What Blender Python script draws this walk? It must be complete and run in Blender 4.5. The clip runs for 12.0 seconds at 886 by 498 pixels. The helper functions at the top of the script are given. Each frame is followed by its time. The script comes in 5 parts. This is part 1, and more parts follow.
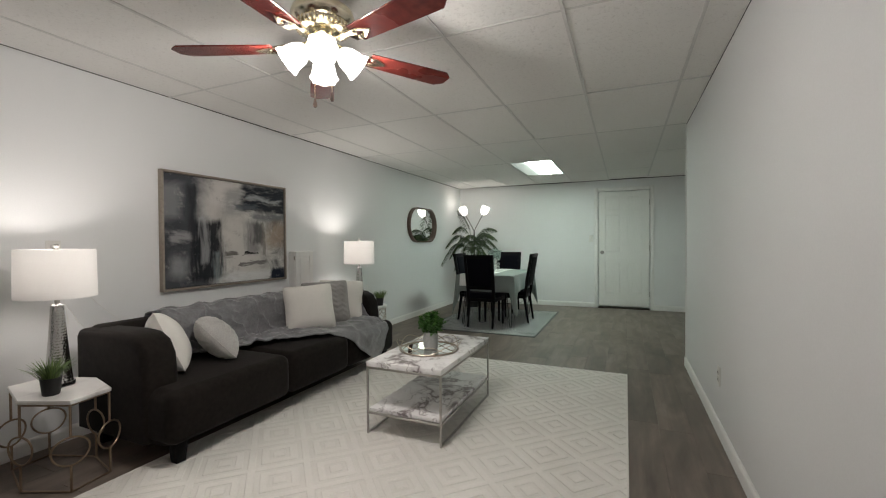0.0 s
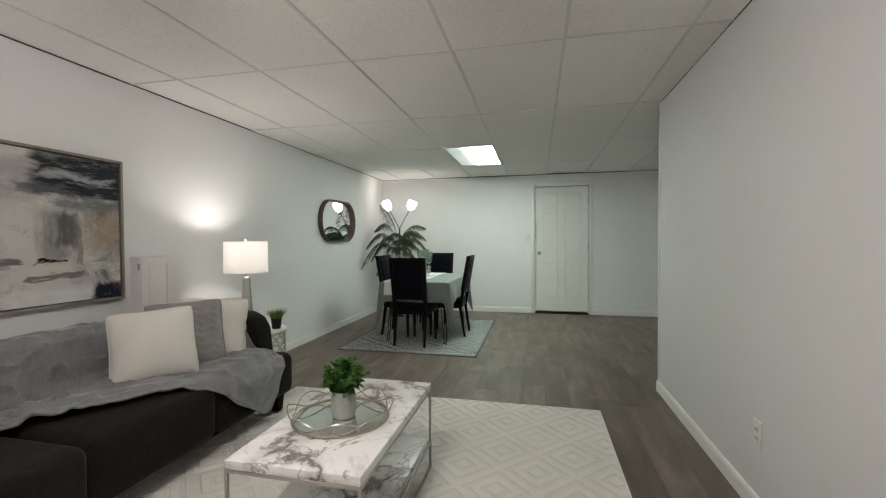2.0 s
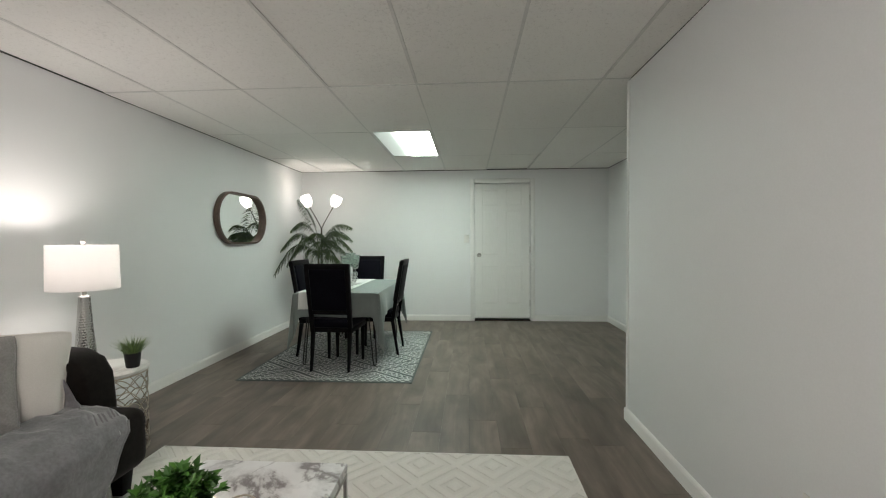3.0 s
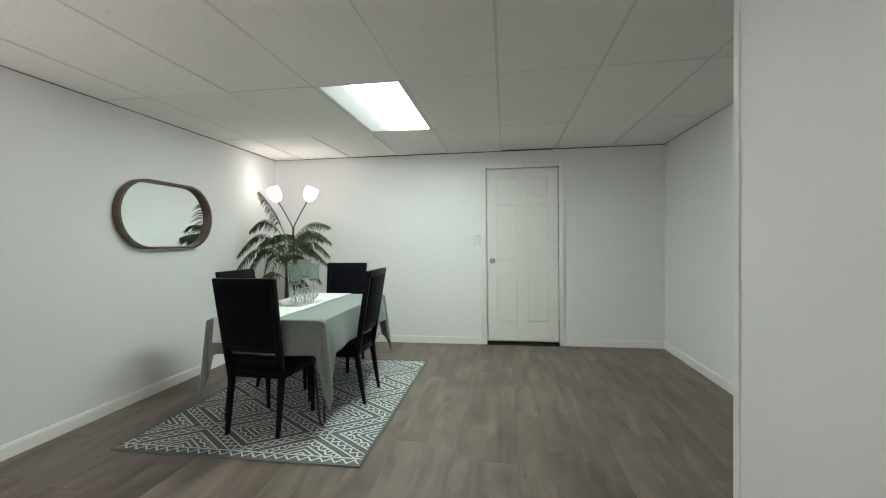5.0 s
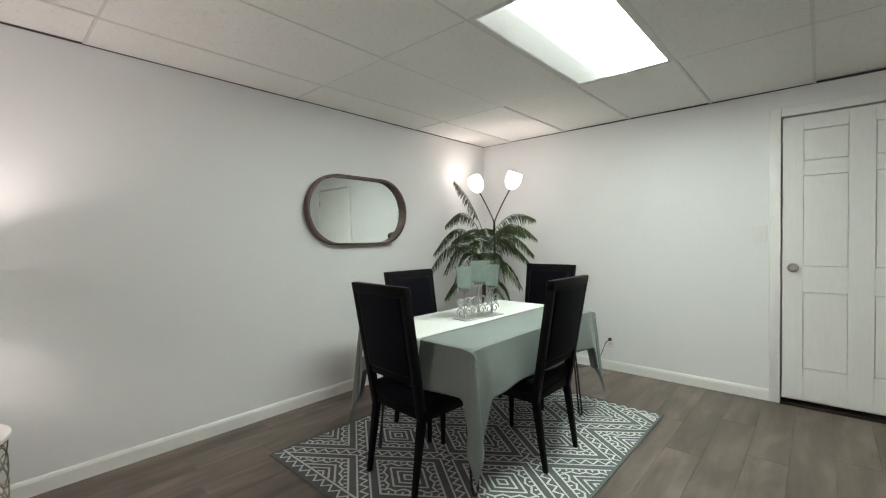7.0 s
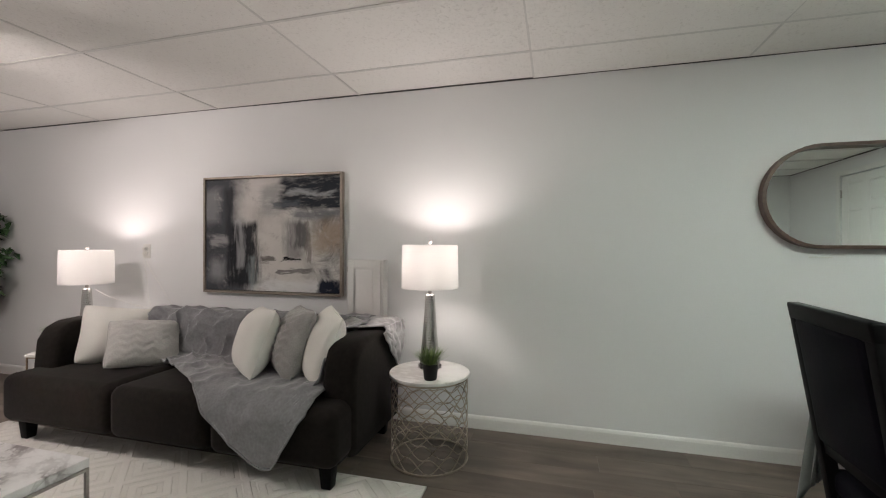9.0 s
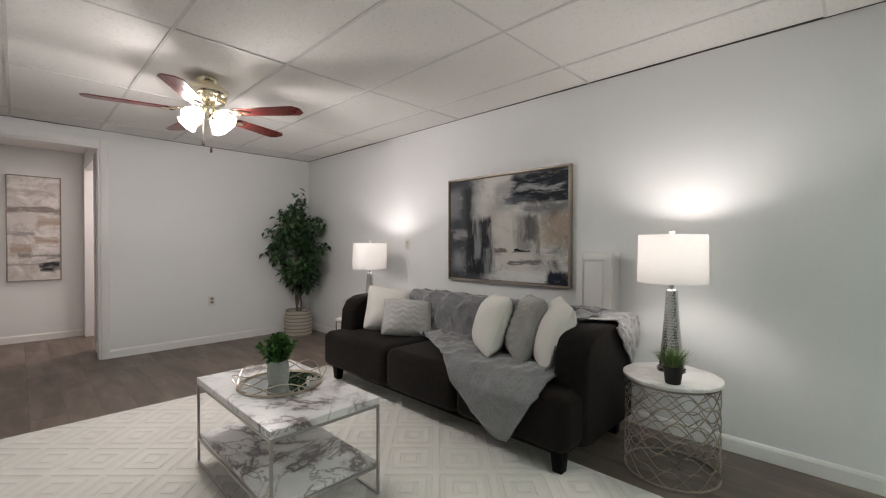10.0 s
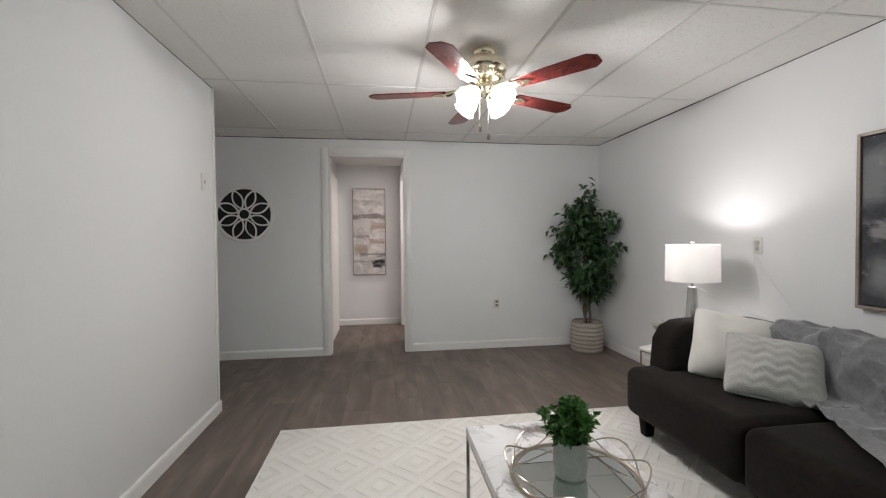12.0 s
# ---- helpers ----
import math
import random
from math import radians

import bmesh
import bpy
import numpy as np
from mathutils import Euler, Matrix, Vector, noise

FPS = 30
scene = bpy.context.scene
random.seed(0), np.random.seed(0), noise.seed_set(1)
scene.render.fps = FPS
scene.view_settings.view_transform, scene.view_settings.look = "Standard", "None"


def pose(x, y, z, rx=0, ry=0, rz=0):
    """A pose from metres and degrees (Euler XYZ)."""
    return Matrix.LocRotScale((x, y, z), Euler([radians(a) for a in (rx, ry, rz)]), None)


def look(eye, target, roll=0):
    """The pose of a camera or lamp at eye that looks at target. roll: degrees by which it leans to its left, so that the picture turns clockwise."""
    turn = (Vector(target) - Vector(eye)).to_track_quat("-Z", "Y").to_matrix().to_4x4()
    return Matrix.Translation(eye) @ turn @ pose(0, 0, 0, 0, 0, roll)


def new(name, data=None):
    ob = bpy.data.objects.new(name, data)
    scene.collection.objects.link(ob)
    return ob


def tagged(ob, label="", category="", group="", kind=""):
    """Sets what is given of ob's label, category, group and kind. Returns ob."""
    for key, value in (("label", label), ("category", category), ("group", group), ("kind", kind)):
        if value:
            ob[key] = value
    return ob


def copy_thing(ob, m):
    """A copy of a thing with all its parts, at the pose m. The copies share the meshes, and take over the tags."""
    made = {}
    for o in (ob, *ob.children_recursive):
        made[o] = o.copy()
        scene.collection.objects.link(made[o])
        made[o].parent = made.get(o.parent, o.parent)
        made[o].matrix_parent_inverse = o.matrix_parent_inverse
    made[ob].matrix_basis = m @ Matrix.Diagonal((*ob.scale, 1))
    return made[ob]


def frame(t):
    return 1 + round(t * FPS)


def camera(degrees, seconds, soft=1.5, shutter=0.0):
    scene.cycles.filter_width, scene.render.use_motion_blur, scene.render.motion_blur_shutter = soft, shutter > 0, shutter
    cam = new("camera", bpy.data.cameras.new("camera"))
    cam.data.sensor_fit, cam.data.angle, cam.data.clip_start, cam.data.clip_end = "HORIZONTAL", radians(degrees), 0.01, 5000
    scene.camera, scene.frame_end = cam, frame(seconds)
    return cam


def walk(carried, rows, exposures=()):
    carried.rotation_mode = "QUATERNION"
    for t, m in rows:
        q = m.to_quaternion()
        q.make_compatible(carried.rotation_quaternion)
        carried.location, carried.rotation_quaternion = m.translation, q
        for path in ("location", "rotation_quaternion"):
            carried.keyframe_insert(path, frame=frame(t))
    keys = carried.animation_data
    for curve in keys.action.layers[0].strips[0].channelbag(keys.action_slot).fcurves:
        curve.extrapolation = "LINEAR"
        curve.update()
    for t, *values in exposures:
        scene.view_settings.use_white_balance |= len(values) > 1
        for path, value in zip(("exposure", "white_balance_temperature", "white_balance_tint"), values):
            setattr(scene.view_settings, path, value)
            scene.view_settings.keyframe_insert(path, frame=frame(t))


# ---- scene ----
cam = camera(93.3, 12.0, 1.15)
PATH = [
    (0, (3.083, 0.265, 1.174), (2.272, 2.123, 1.144), -0.4),
    (0.5, (2.998, 0.430, 1.183), (2.165, 2.279, 1.148), -0.4),
    (1, (2.925, 0.677, 1.196), (2.160, 2.555, 1.157), -0.3),
    (1.5, (2.805, 0.916, 1.207), (2.171, 2.842, 1.165), -0.3),
    (2, (2.673, 1.198, 1.199), (2.226, 3.175, 1.157), -0.3),
    (2.5, (2.621, 1.549, 1.192), (2.349, 3.558, 1.156), -0.2),
    (3, (2.547, 1.912, 1.217), (2.423, 3.936, 1.173), -0.3),
    (3.5, (2.532, 2.261, 1.257), (2.485, 4.286, 1.211), -0.4),
    (3.7, (2.557, 2.404, 1.248), (2.516, 4.430, 1.206), -0.4),
    (5.3, (2.898, 3.420, 1.214), (2.485, 5.406, 1.177), -0.7),
    (5.5, (2.917, 3.516, 1.207), (2.419, 5.481, 1.169), -0.7),
    (6, (2.927, 3.803, 1.187), (2.178, 5.687, 1.152), -0.7),
    (6.5, (2.911, 4.066, 1.205), (1.871, 5.807, 1.163), -0.6),
    (6.7, (2.889, 4.182, 1.219), (1.727, 5.843, 1.170), -0.7),
    (8.3, (2.679, 4.719, 1.210), (0.673, 5.018, 1.203), 0.2),
    (8.5, (2.680, 4.780, 1.218), (0.653, 4.836, 1.196), 0.1),
    (9, (2.709, 4.852, 1.184), (0.749, 4.329, 1.177), 0.2),
    (9.5, (2.752, 4.864, 1.156), (1.003, 3.838, 1.146), 0.2),
    (10, (2.776, 4.830, 1.148), (1.330, 3.409, 1.124), 0.1),
    (10.5, (2.724, 4.710, 1.148), (1.607, 3.019, 1.112), -0.2),
    (11, (2.650, 4.538, 1.168), (1.845, 2.677, 1.128), -0.2),
    (11.5, (2.541, 4.324, 1.214), (2.014, 2.366, 1.160), -0.6),
    (12, (2.451, 4.032, 1.201), (2.161, 2.025, 1.156), -0.5),
]
walk(cam, [(t, look(eye, target, roll)) for t, eye, target, roll in PATH],
     [(0.0, -0.20, 6550, 11), (1.5, -0.03, 6600, 12), (2.5, 0.11, 6700, 13), (3.5, 0.15, 6500, 14), (5.5, 0.39, 6550, 18), (6.5, 0.36, 6650, 20),
      (8.5, 0.08, 6750, 20), (10.0, 0.04, 6500, 14), (12.0, 0.15, 6250, 12)])

# ---- world and exposure ----
world = bpy.data.worlds.new("world")
scene.world = world
world.use_nodes = True
world.node_tree.nodes["Background"].inputs[0].default_value = (0.6, 0.7, 0.8, 1)
world.node_tree.nodes["Background"].inputs[1].default_value = 0.02

# ---- plan ----
X0, X1 = 0.0, 4.60          # west wall, east wall
YB, YF = -0.458, 8.2         # back wall, far wall
ZC = 2.260                   # ceiling
PX0, PX1 = 3.605, 3.735       # partition
PY0, PY1 = 0.905, 4.775
HX0, HX1, HY = 2.185, 3.09, -2.02   # hall beyond the back doorway
DX0, DX1, DZ = 2.205, 3.005, 2.095   # back doorway


# ---- lights ----
def point_light(name, place, watts, colour, radius):
    data = bpy.data.lights.new(name, "POINT")
    data.energy, data.color, data.shadow_soft_size = watts, colour, radius
    ob = new(name, data)
    ob.location = place
    return ob


FAN = (1.880, 1.735)
LAMP_A, LAMP_B = (0.369, 4.150), (0.362, 1.456)
TOP_A, TOP_B = 0.487, 0.443
for k in range(4):
    a = radians(38 + 90 * k)
    point_light("fan_bulb", (FAN[0] + 0.139 * math.cos(a), FAN[1] + 0.139 * math.sin(a), 1.959), 20.0, (1, 0.95, 0.90), 0.03)
for (lx, ly), lz, watts in ((LAMP_A, TOP_A, 5.8), (LAMP_B, TOP_B, 4.4)):
    point_light("table_lamp_bulb", (lx, ly, lz + 0.600), watts, (1, 0.945, 0.885), 0.05)
    crown = bpy.data.lights.new("table_lamp_bulb_top", "AREA")
    crown.shape, crown.size, crown.energy, crown.color = "DISK", 0.10, 0.42 * watts, (1, 0.945, 0.885)
    new("table_lamp_bulb_top", crown).matrix_world = pose(lx, ly, lz + 0.640, 180)
for hx_, hy_ in ((0.264, 7.703), (0.672, 7.754)):
    point_light("floor_lamp_bulb", (hx_, hy_, 1.785), 0.42, (1, 0.92, 0.84), 0.03)
side = bpy.data.lights.new("side_room_light", "AREA")
side.energy, side.color, side.size = 24, (1, 0.85, 0.765), 0.6
side_ob = new("side_room_light", side)
side_ob.matrix_world = look((1.3, -1.45, 2.15), (2.3, -1.45, 0.6))


# ---- materials ----
def nodes_of(name):
    m = bpy.data.materials.new(name)
    m.use_nodes = True
    return m, m.node_tree, m.node_tree.nodes["Principled BSDF"]


def link(nt, a, b):
    nt.links.new(a, b)


def math_node(nt, op, a, b=None, clamp=False):
    n = nt.nodes.new("ShaderNodeMath")
    n.operation, n.use_clamp = op, clamp
    for i, v in enumerate((a, b)):
        if v is None:
            continue
        if isinstance(v, (int, float)):
            n.inputs[i].default_value = v
        else:
            link(nt, v, n.inputs[i])
    return n.outputs[0]


def mix(nt, fac, a, b):
    n = nt.nodes.new("ShaderNodeMix")
    n.data_type = "RGBA"
    for sock, v in ((n.inputs[0], fac), (n.inputs[6], a), (n.inputs[7], b)):
        if isinstance(v, (int, float)):
            sock.default_value = v
        elif isinstance(v, tuple):
            sock.default_value = (*v, 1)
        else:
            link(nt, v, sock)
    return n.outputs[2]


def coords(nt, stretch=(1, 1, 1), shift=False, source="Object"):
    tc = nt.nodes.new("ShaderNodeTexCoord")
    mp = nt.nodes.new("ShaderNodeMapping")
    mp.inputs["Scale"].default_value = stretch
    link(nt, tc.outputs[source], mp.inputs["Vector"])
    if shift:
        info = nt.nodes.new("ShaderNodeObjectInfo")
        r = math_node(nt, "MULTIPLY", info.outputs["Random"], 37.0)
        cb = nt.nodes.new("ShaderNodeCombineXYZ")
        for i in range(3):
            link(nt, r, cb.inputs[i])
        link(nt, cb.outputs[0], mp.inputs["Location"])
        return mp.outputs[0], info.outputs["Random"]
    return mp.outputs[0], None


def noise_node(nt, vec, scale, detail=4, rough=0.55, distort=0.0):
    n = nt.nodes.new("ShaderNodeTexNoise")
    n.inputs["Scale"].default_value, n.inputs["Detail"].default_value = scale, detail
    n.inputs["Roughness"].default_value, n.inputs["Distortion"].default_value = rough, distort
    link(nt, vec, n.inputs["Vector"])
    return n.outputs["Fac"]


def ramp(nt, fac, stops):
    n = nt.nodes.new("ShaderNodeValToRGB")
    e = n.color_ramp.elements
    while len(e) < len(stops):
        e.new(0.5)
    for el, (p, c) in zip(e, stops):
        el.position = p
        el.color = (*c, 1) if isinstance(c, tuple) else (c, c, c, 1)
    link(nt, fac, n.inputs[0])
    return n.outputs[0]


def bump(nt, bsdf, height, strength, distance):
    b = nt.nodes.new("ShaderNodeBump")
    b.inputs["Strength"].default_value, b.inputs["Distance"].default_value = strength, distance
    link(nt, height, b.inputs["Height"])
    link(nt, b.outputs[0], bsdf.inputs["Normal"])


def surface(name, dark, light, fine=60.0, broad=2.0, rough=0.6, metal=0.0, relief=0.2, depth=0.002, stretch=(1, 1, 1),
            sheen=0.0, shift=False, rough_var=0.1, island=0.0, spec=0.5):
    """Colour between dark and light by noise at two scales, fine relief, uneven gloss."""
    m, nt, bsdf = nodes_of(name)
    v, rnd = coords(nt, stretch, shift)
    a, b = noise_node(nt, v, fine, 5), noise_node(nt, v, broad, 3)
    f = math_node(nt, "ADD", math_node(nt, "MULTIPLY", a, 0.5), math_node(nt, "MULTIPLY", b, 0.5))
    f = ramp(nt, f, ((0.34, 0.0), (0.66, 1.0)))
    if island:
        g = nt.nodes.new("ShaderNodeNewGeometry")
        f = math_node(nt, "ADD", math_node(nt, "MULTIPLY", f, 1 - island), math_node(nt, "MULTIPLY", g.outputs["Random Per Island"], island))
    link(nt, mix(nt, f, dark, light), bsdf.inputs["Base Color"])
    r = math_node(nt, "ADD", math_node(nt, "MULTIPLY", b, rough_var * 2), rough - rough_var, True)
    link(nt, r, bsdf.inputs["Roughness"])
    bsdf.inputs["Metallic"].default_value = metal
    bsdf.inputs["Specular IOR Level"].default_value = spec
    if sheen:
        bsdf.inputs["Sheen Weight"].default_value = sheen
        bsdf.inputs["Sheen Roughness"].default_value = 0.4
    if relief:
        bump(nt, bsdf, a, relief, depth)
    return m


def wood_floor():
    m, nt, bsdf = nodes_of("plank_vinyl")
    v, rnd = coords(nt, (1, 0.055, 1), True)
    grain = noise_node(nt, v, 9, 6, 0.6, 1.0)
    fine = noise_node(nt, v, 160, 3)
    cloud_v, _ = coords(nt, (1, 0.28, 1), True)
    cloud = noise_node(nt, cloud_v, 6.5, 4, 0.55, 0.6)
    f = math_node(nt, "ADD", math_node(nt, "MULTIPLY", grain, 0.42), math_node(nt, "MULTIPLY", cloud, 0.58))
    col = ramp(nt, f, ((0.33, (0.082, 0.061, 0.049)), (0.50, (0.146, 0.111, 0.089)), (0.68, (0.232, 0.184, 0.150))))
    shade = math_node(nt, "ADD", math_node(nt, "MULTIPLY", rnd, 0.17), 0.92)
    hsv = nt.nodes.new("ShaderNodeHueSaturation")
    link(nt, col, hsv.inputs["Color"])
    link(nt, shade, hsv.inputs["Value"])
    hsv.inputs["Saturation"].default_value = 0.9
    knots = nt.nodes.new("ShaderNodeTexVoronoi")
    knots.inputs["Scale"].default_value = 2.2
    kv, _ = coords(nt, (2.2, 0.9, 1), True)
    link(nt, kv, knots.inputs["Vector"])
    spot = ramp(nt, knots.outputs["Distance"], ((0.02, 1.0), (0.085, 0.0)))
    dark = mix(nt, math_node(nt, "MULTIPLY", spot, 0.45), hsv.outputs[0], (0.06, 0.048, 0.04))
    link(nt, dark, bsdf.inputs["Base Color"])
    link(nt, math_node(nt, "ADD", math_node(nt, "MULTIPLY", grain, 0.2), 0.36), bsdf.inputs["Roughness"])
    bsdf.inputs["Specular IOR Level"].default_value = 0.4
    bump(nt, bsdf, math_node(nt, "ADD", grain, math_node(nt, "MULTIPLY", fine, 0.4)), 0.15, 0.001)
    return m


def marble(name, base=(0.84, 0.83, 0.83), vein=(0.165, 0.135, 0.137), scale=2.4):
    m, nt, bsdf = nodes_of(name)
    v, _ = coords(nt, (1.0, 0.8, 1.0), True)
    warp = noise_node(nt, v, scale, 7, 0.62, 0.5)
    line = math_node(nt, "ABSOLUTE", math_node(nt, "SUBTRACT", warp, 0.5))
    veins = ramp(nt, line, ((0.0, 1.0), (0.012, 0.85), (0.030, 0.30), (0.075, 0.0)))
    where = ramp(nt, noise_node(nt, v, scale * 1.1, 2), ((0.36, 0.0), (0.50, 1.0)))
    thin = ramp(nt, math_node(nt, "ABSOLUTE", math_node(nt, "SUBTRACT", noise_node(nt, v, scale * 1.9, 6, 0.6, 0.7), 0.47)), ((0.0, 0.8), (0.008, 0.5), (0.022, 0.0)))
    cloud = ramp(nt, noise_node(nt, v, scale * 1.3, 5, 0.6, 0.6), ((0.46, 0.0), (0.72, 0.5)))
    c = mix(nt, cloud, base, (0.54, 0.505, 0.50))
    c = mix(nt, math_node(nt, "MULTIPLY", thin, where), c, vein)
    c = mix(nt, math_node(nt, "MULTIPLY", veins, math_node(nt, "ADD", where, 0.15, True)), c, vein)
    link(nt, c, bsdf.inputs["Base Color"])
    bsdf.inputs["Roughness"].default_value = 0.34
    return m


def ceiling_board():
    m, nt, bsdf = nodes_of("ceiling_board")
    v, _ = coords(nt)
    a = noise_node(nt, v, 55, 4, 0.65)
    pits = ramp(nt, noise_node(nt, v, 62, 4, 0.65, 1.0), ((0.55, 0.0), (0.68, 1.0)))
    b = noise_node(nt, v, 1.1, 3)
    g = nt.nodes.new("ShaderNodeNewGeometry")
    base = mix(nt, b, (0.81, 0.795, 0.77), (0.88, 0.865, 0.84))
    base = mix(nt, math_node(nt, "MULTIPLY", g.outputs["Random Per Island"], 0.35), base, (0.74, 0.725, 0.70))
    base = mix(nt, math_node(nt, "MULTIPLY", pits, 0.27), base, (0.40, 0.38, 0.35))
    link(nt, base, bsdf.inputs["Base Color"])
    bsdf.inputs["Roughness"].default_value = 0.95
    h = math_node(nt, "SUBTRACT", math_node(nt, "MULTIPLY", a, 0.4), pits)
    bump(nt, bsdf, h, 0.6, 0.003)
    return m


def glowing(name, colour, strength, base=(0.9, 0.9, 0.88), rough=0.35):
    m, nt, bsdf = nodes_of(name)
    bsdf.inputs["Base Color"].default_value = (*base, 1)
    bsdf.inputs["Roughness"].default_value = rough
    bsdf.inputs["Emission Color"].default_value = (*colour, 1)
    bsdf.inputs["Emission Strength"].default_value = strength
    return m


def lens_panel():
    """Prismatic lens over tubes that sit towards one side."""
    m, nt, bsdf = nodes_of("prismatic_lens")
    tc = nt.nodes.new("ShaderNodeTexCoord")
    sep = nt.nodes.new("ShaderNodeSeparateXYZ")
    link(nt, tc.outputs["Generated"], sep.inputs[0])
    glow = ramp(nt, sep.outputs[0], ((0.04, 0.009), (0.28, 0.017), (0.36, 0.07), (0.44, 1.0)))
    bsdf.inputs["Base Color"].default_value = (0.75, 0.77, 0.76, 1)
    bsdf.inputs["Roughness"].default_value = 0.3
    bsdf.inputs["Emission Color"].default_value = (0.82, 1.0, 0.885, 1)
    link(nt, math_node(nt, "MULTIPLY", glow, 34.0), bsdf.inputs["Emission Strength"])
    cell = nt.nodes.new("ShaderNodeTexVoronoi")
    cell.inputs["Scale"].default_value = 90
    link(nt, tc.outputs["Object"], cell.inputs["Vector"])
    bump(nt, bsdf, cell.outputs["Distance"], 0.4, 0.002)
    return m


def shade_cloth():
    m, nt, bsdf = nodes_of("lampshade_linen")
    out = nt.nodes["Material Output"]
    d, t, mx = nt.nodes.new("ShaderNodeBsdfDiffuse"), nt.nodes.new("ShaderNodeBsdfTranslucent"), nt.nodes.new("ShaderNodeMixShader")
    v, _ = coords(nt, (1, 1, 1))
    c = mix(nt, noise_node(nt, v, 240, 2), (0.80, 0.79, 0.78), (0.88, 0.87, 0.86))
    link(nt, c, d.inputs[0])
    link(nt, c, t.inputs[0])
    mx.inputs[0].default_value = 0.30
    link(nt, d.outputs[0], mx.inputs[1])
    link(nt, t.outputs[0], mx.inputs[2])
    link(nt, mx.outputs[0], out.inputs[0])
    return m


def glass(name, colour, rough=0.05, clear=1.0):
    m, nt, bsdf = nodes_of(name)
    bsdf.inputs["Base Color"].default_value = (*colour, 1)
    bsdf.inputs["Transmission Weight"].default_value = clear
    bsdf.inputs["Roughness"].default_value = rough
    bsdf.inputs["IOR"].default_value = 1.45
    return m


def mirror_glass():
    m, nt, bsdf = nodes_of("silvered_glass")
    bsdf.inputs["Base Color"].default_value = (0.86, 0.90, 0.885, 1)
    bsdf.inputs["Metallic"].default_value = 1
    bsdf.inputs["Roughness"].default_value = 0.015
    return m


def hammered():
    m, nt, bsdf = nodes_of("hammered_silver")
    bsdf.inputs["Base Color"].default_value = (0.60, 0.59, 0.575, 1)
    bsdf.inputs["Metallic"].default_value = 1
    bsdf.inputs["Roughness"].default_value = 0.24
    v, _ = coords(nt, (1, 1, 0.8))
    bump(nt, bsdf, noise_node(nt, v, 70, 3), 0.2, 0.002)
    return m


def patch(nt, u, w, x0, x1, y0, y1, soft, wobble):
    """A soft-edged rectangle on a canvas, 0 to 1, its edges broken by wobble."""
    a = math_node(nt, "ADD", u, wobble)
    b = math_node(nt, "ADD", w, wobble)

    def edge(s, at, up):
        d = math_node(nt, "SUBTRACT", s, at) if up else math_node(nt, "SUBTRACT", at, s)
        return math_node(nt, "ADD", math_node(nt, "DIVIDE", d, soft), 0.5, True)
    p = math_node(nt, "MULTIPLY", edge(a, x0, True), edge(a, x1, False))
    return math_node(nt, "MULTIPLY", p, math_node(nt, "MULTIPLY", edge(b, y0, True), edge(b, y1, False)))


def painting(name, across, ground, patches, streak):
    m, nt, bsdf = nodes_of(name)
    tc = nt.nodes.new("ShaderNodeTexCoord")
    sep = nt.nodes.new("ShaderNodeSeparateXYZ")
    link(nt, tc.outputs["Generated"], sep.inputs[0])
    u, w = sep.outputs[across], sep.outputs[2]
    ov, _ = coords(nt, (1, 1, 1))
    tall, _ = coords(nt, (3.2, 3.2, 0.55))
    wide, _ = coords(nt, (0.7, 0.7, 3.2))
    base = mix(nt, ramp(nt, noise_node(nt, ov, 6, 6, 0.7, 0.8), ((0.38, 0.0), (0.60, 1.0))), ground[0], ground[1])
    blots = ramp(nt, noise_node(nt, wide, 7, 6, 0.7, 1.2), ((0.50, 0.0), (0.66, 0.55)))
    base = mix(nt, blots, base, tuple(0.55 * q for q in ground[1]))
    c = base
    for x0, x1, y0, y1, soft, amount, colour, kind in patches:
        vec = {"t": tall, "w": wide, "o": ov}[kind]
        n1 = noise_node(nt, vec, 3.5 + 2 * x0, 5, 0.62, 0.5)
        wob = math_node(nt, "MULTIPLY", math_node(nt, "SUBTRACT", n1, 0.5), 0.20)
        p = patch(nt, u, w, x0, x1, y0, y1, soft, wob)
        tex = ramp(nt, noise_node(nt, vec, 9, 6, 0.7, 0.4), ((0.33, 0.5), (0.47, 1.0)))
        c = mix(nt, math_node(nt, "MULTIPLY", math_node(nt, "MULTIPLY", p, tex), amount), c, colour)
    dry = ramp(nt, noise_node(nt, wide if streak == "w" else tall, 26, 4, 0.7), ((0.66, 0.0), (0.74, 0.14)))
    c = mix(nt, dry, c, (0.52, 0.51, 0.50))
    link(nt, c, bsdf.inputs["Base Color"])
    bsdf.inputs["Roughness"].default_value = 0.6
    bsdf.inputs["Specular IOR Level"].default_value = 0.12
    bump(nt, bsdf, noise_node(nt, ov, 60, 5, 0.7), 0.35, 0.002)
    return m


def leaf_material(name, dark, light, rough=0.45):
    m, nt, bsdf = nodes_of(name)
    g = nt.nodes.new("ShaderNodeNewGeometry")
    v, _ = coords(nt)
    f = math_node(nt, "ADD", math_node(nt, "MULTIPLY", g.outputs["Random Per Island"], 0.7), math_node(nt, "MULTIPLY", noise_node(nt, v, 30, 2), 0.3))
    link(nt, mix(nt, f, dark, light), bsdf.inputs["Base Color"])
    bsdf.inputs["Roughness"].default_value = rough
    return m


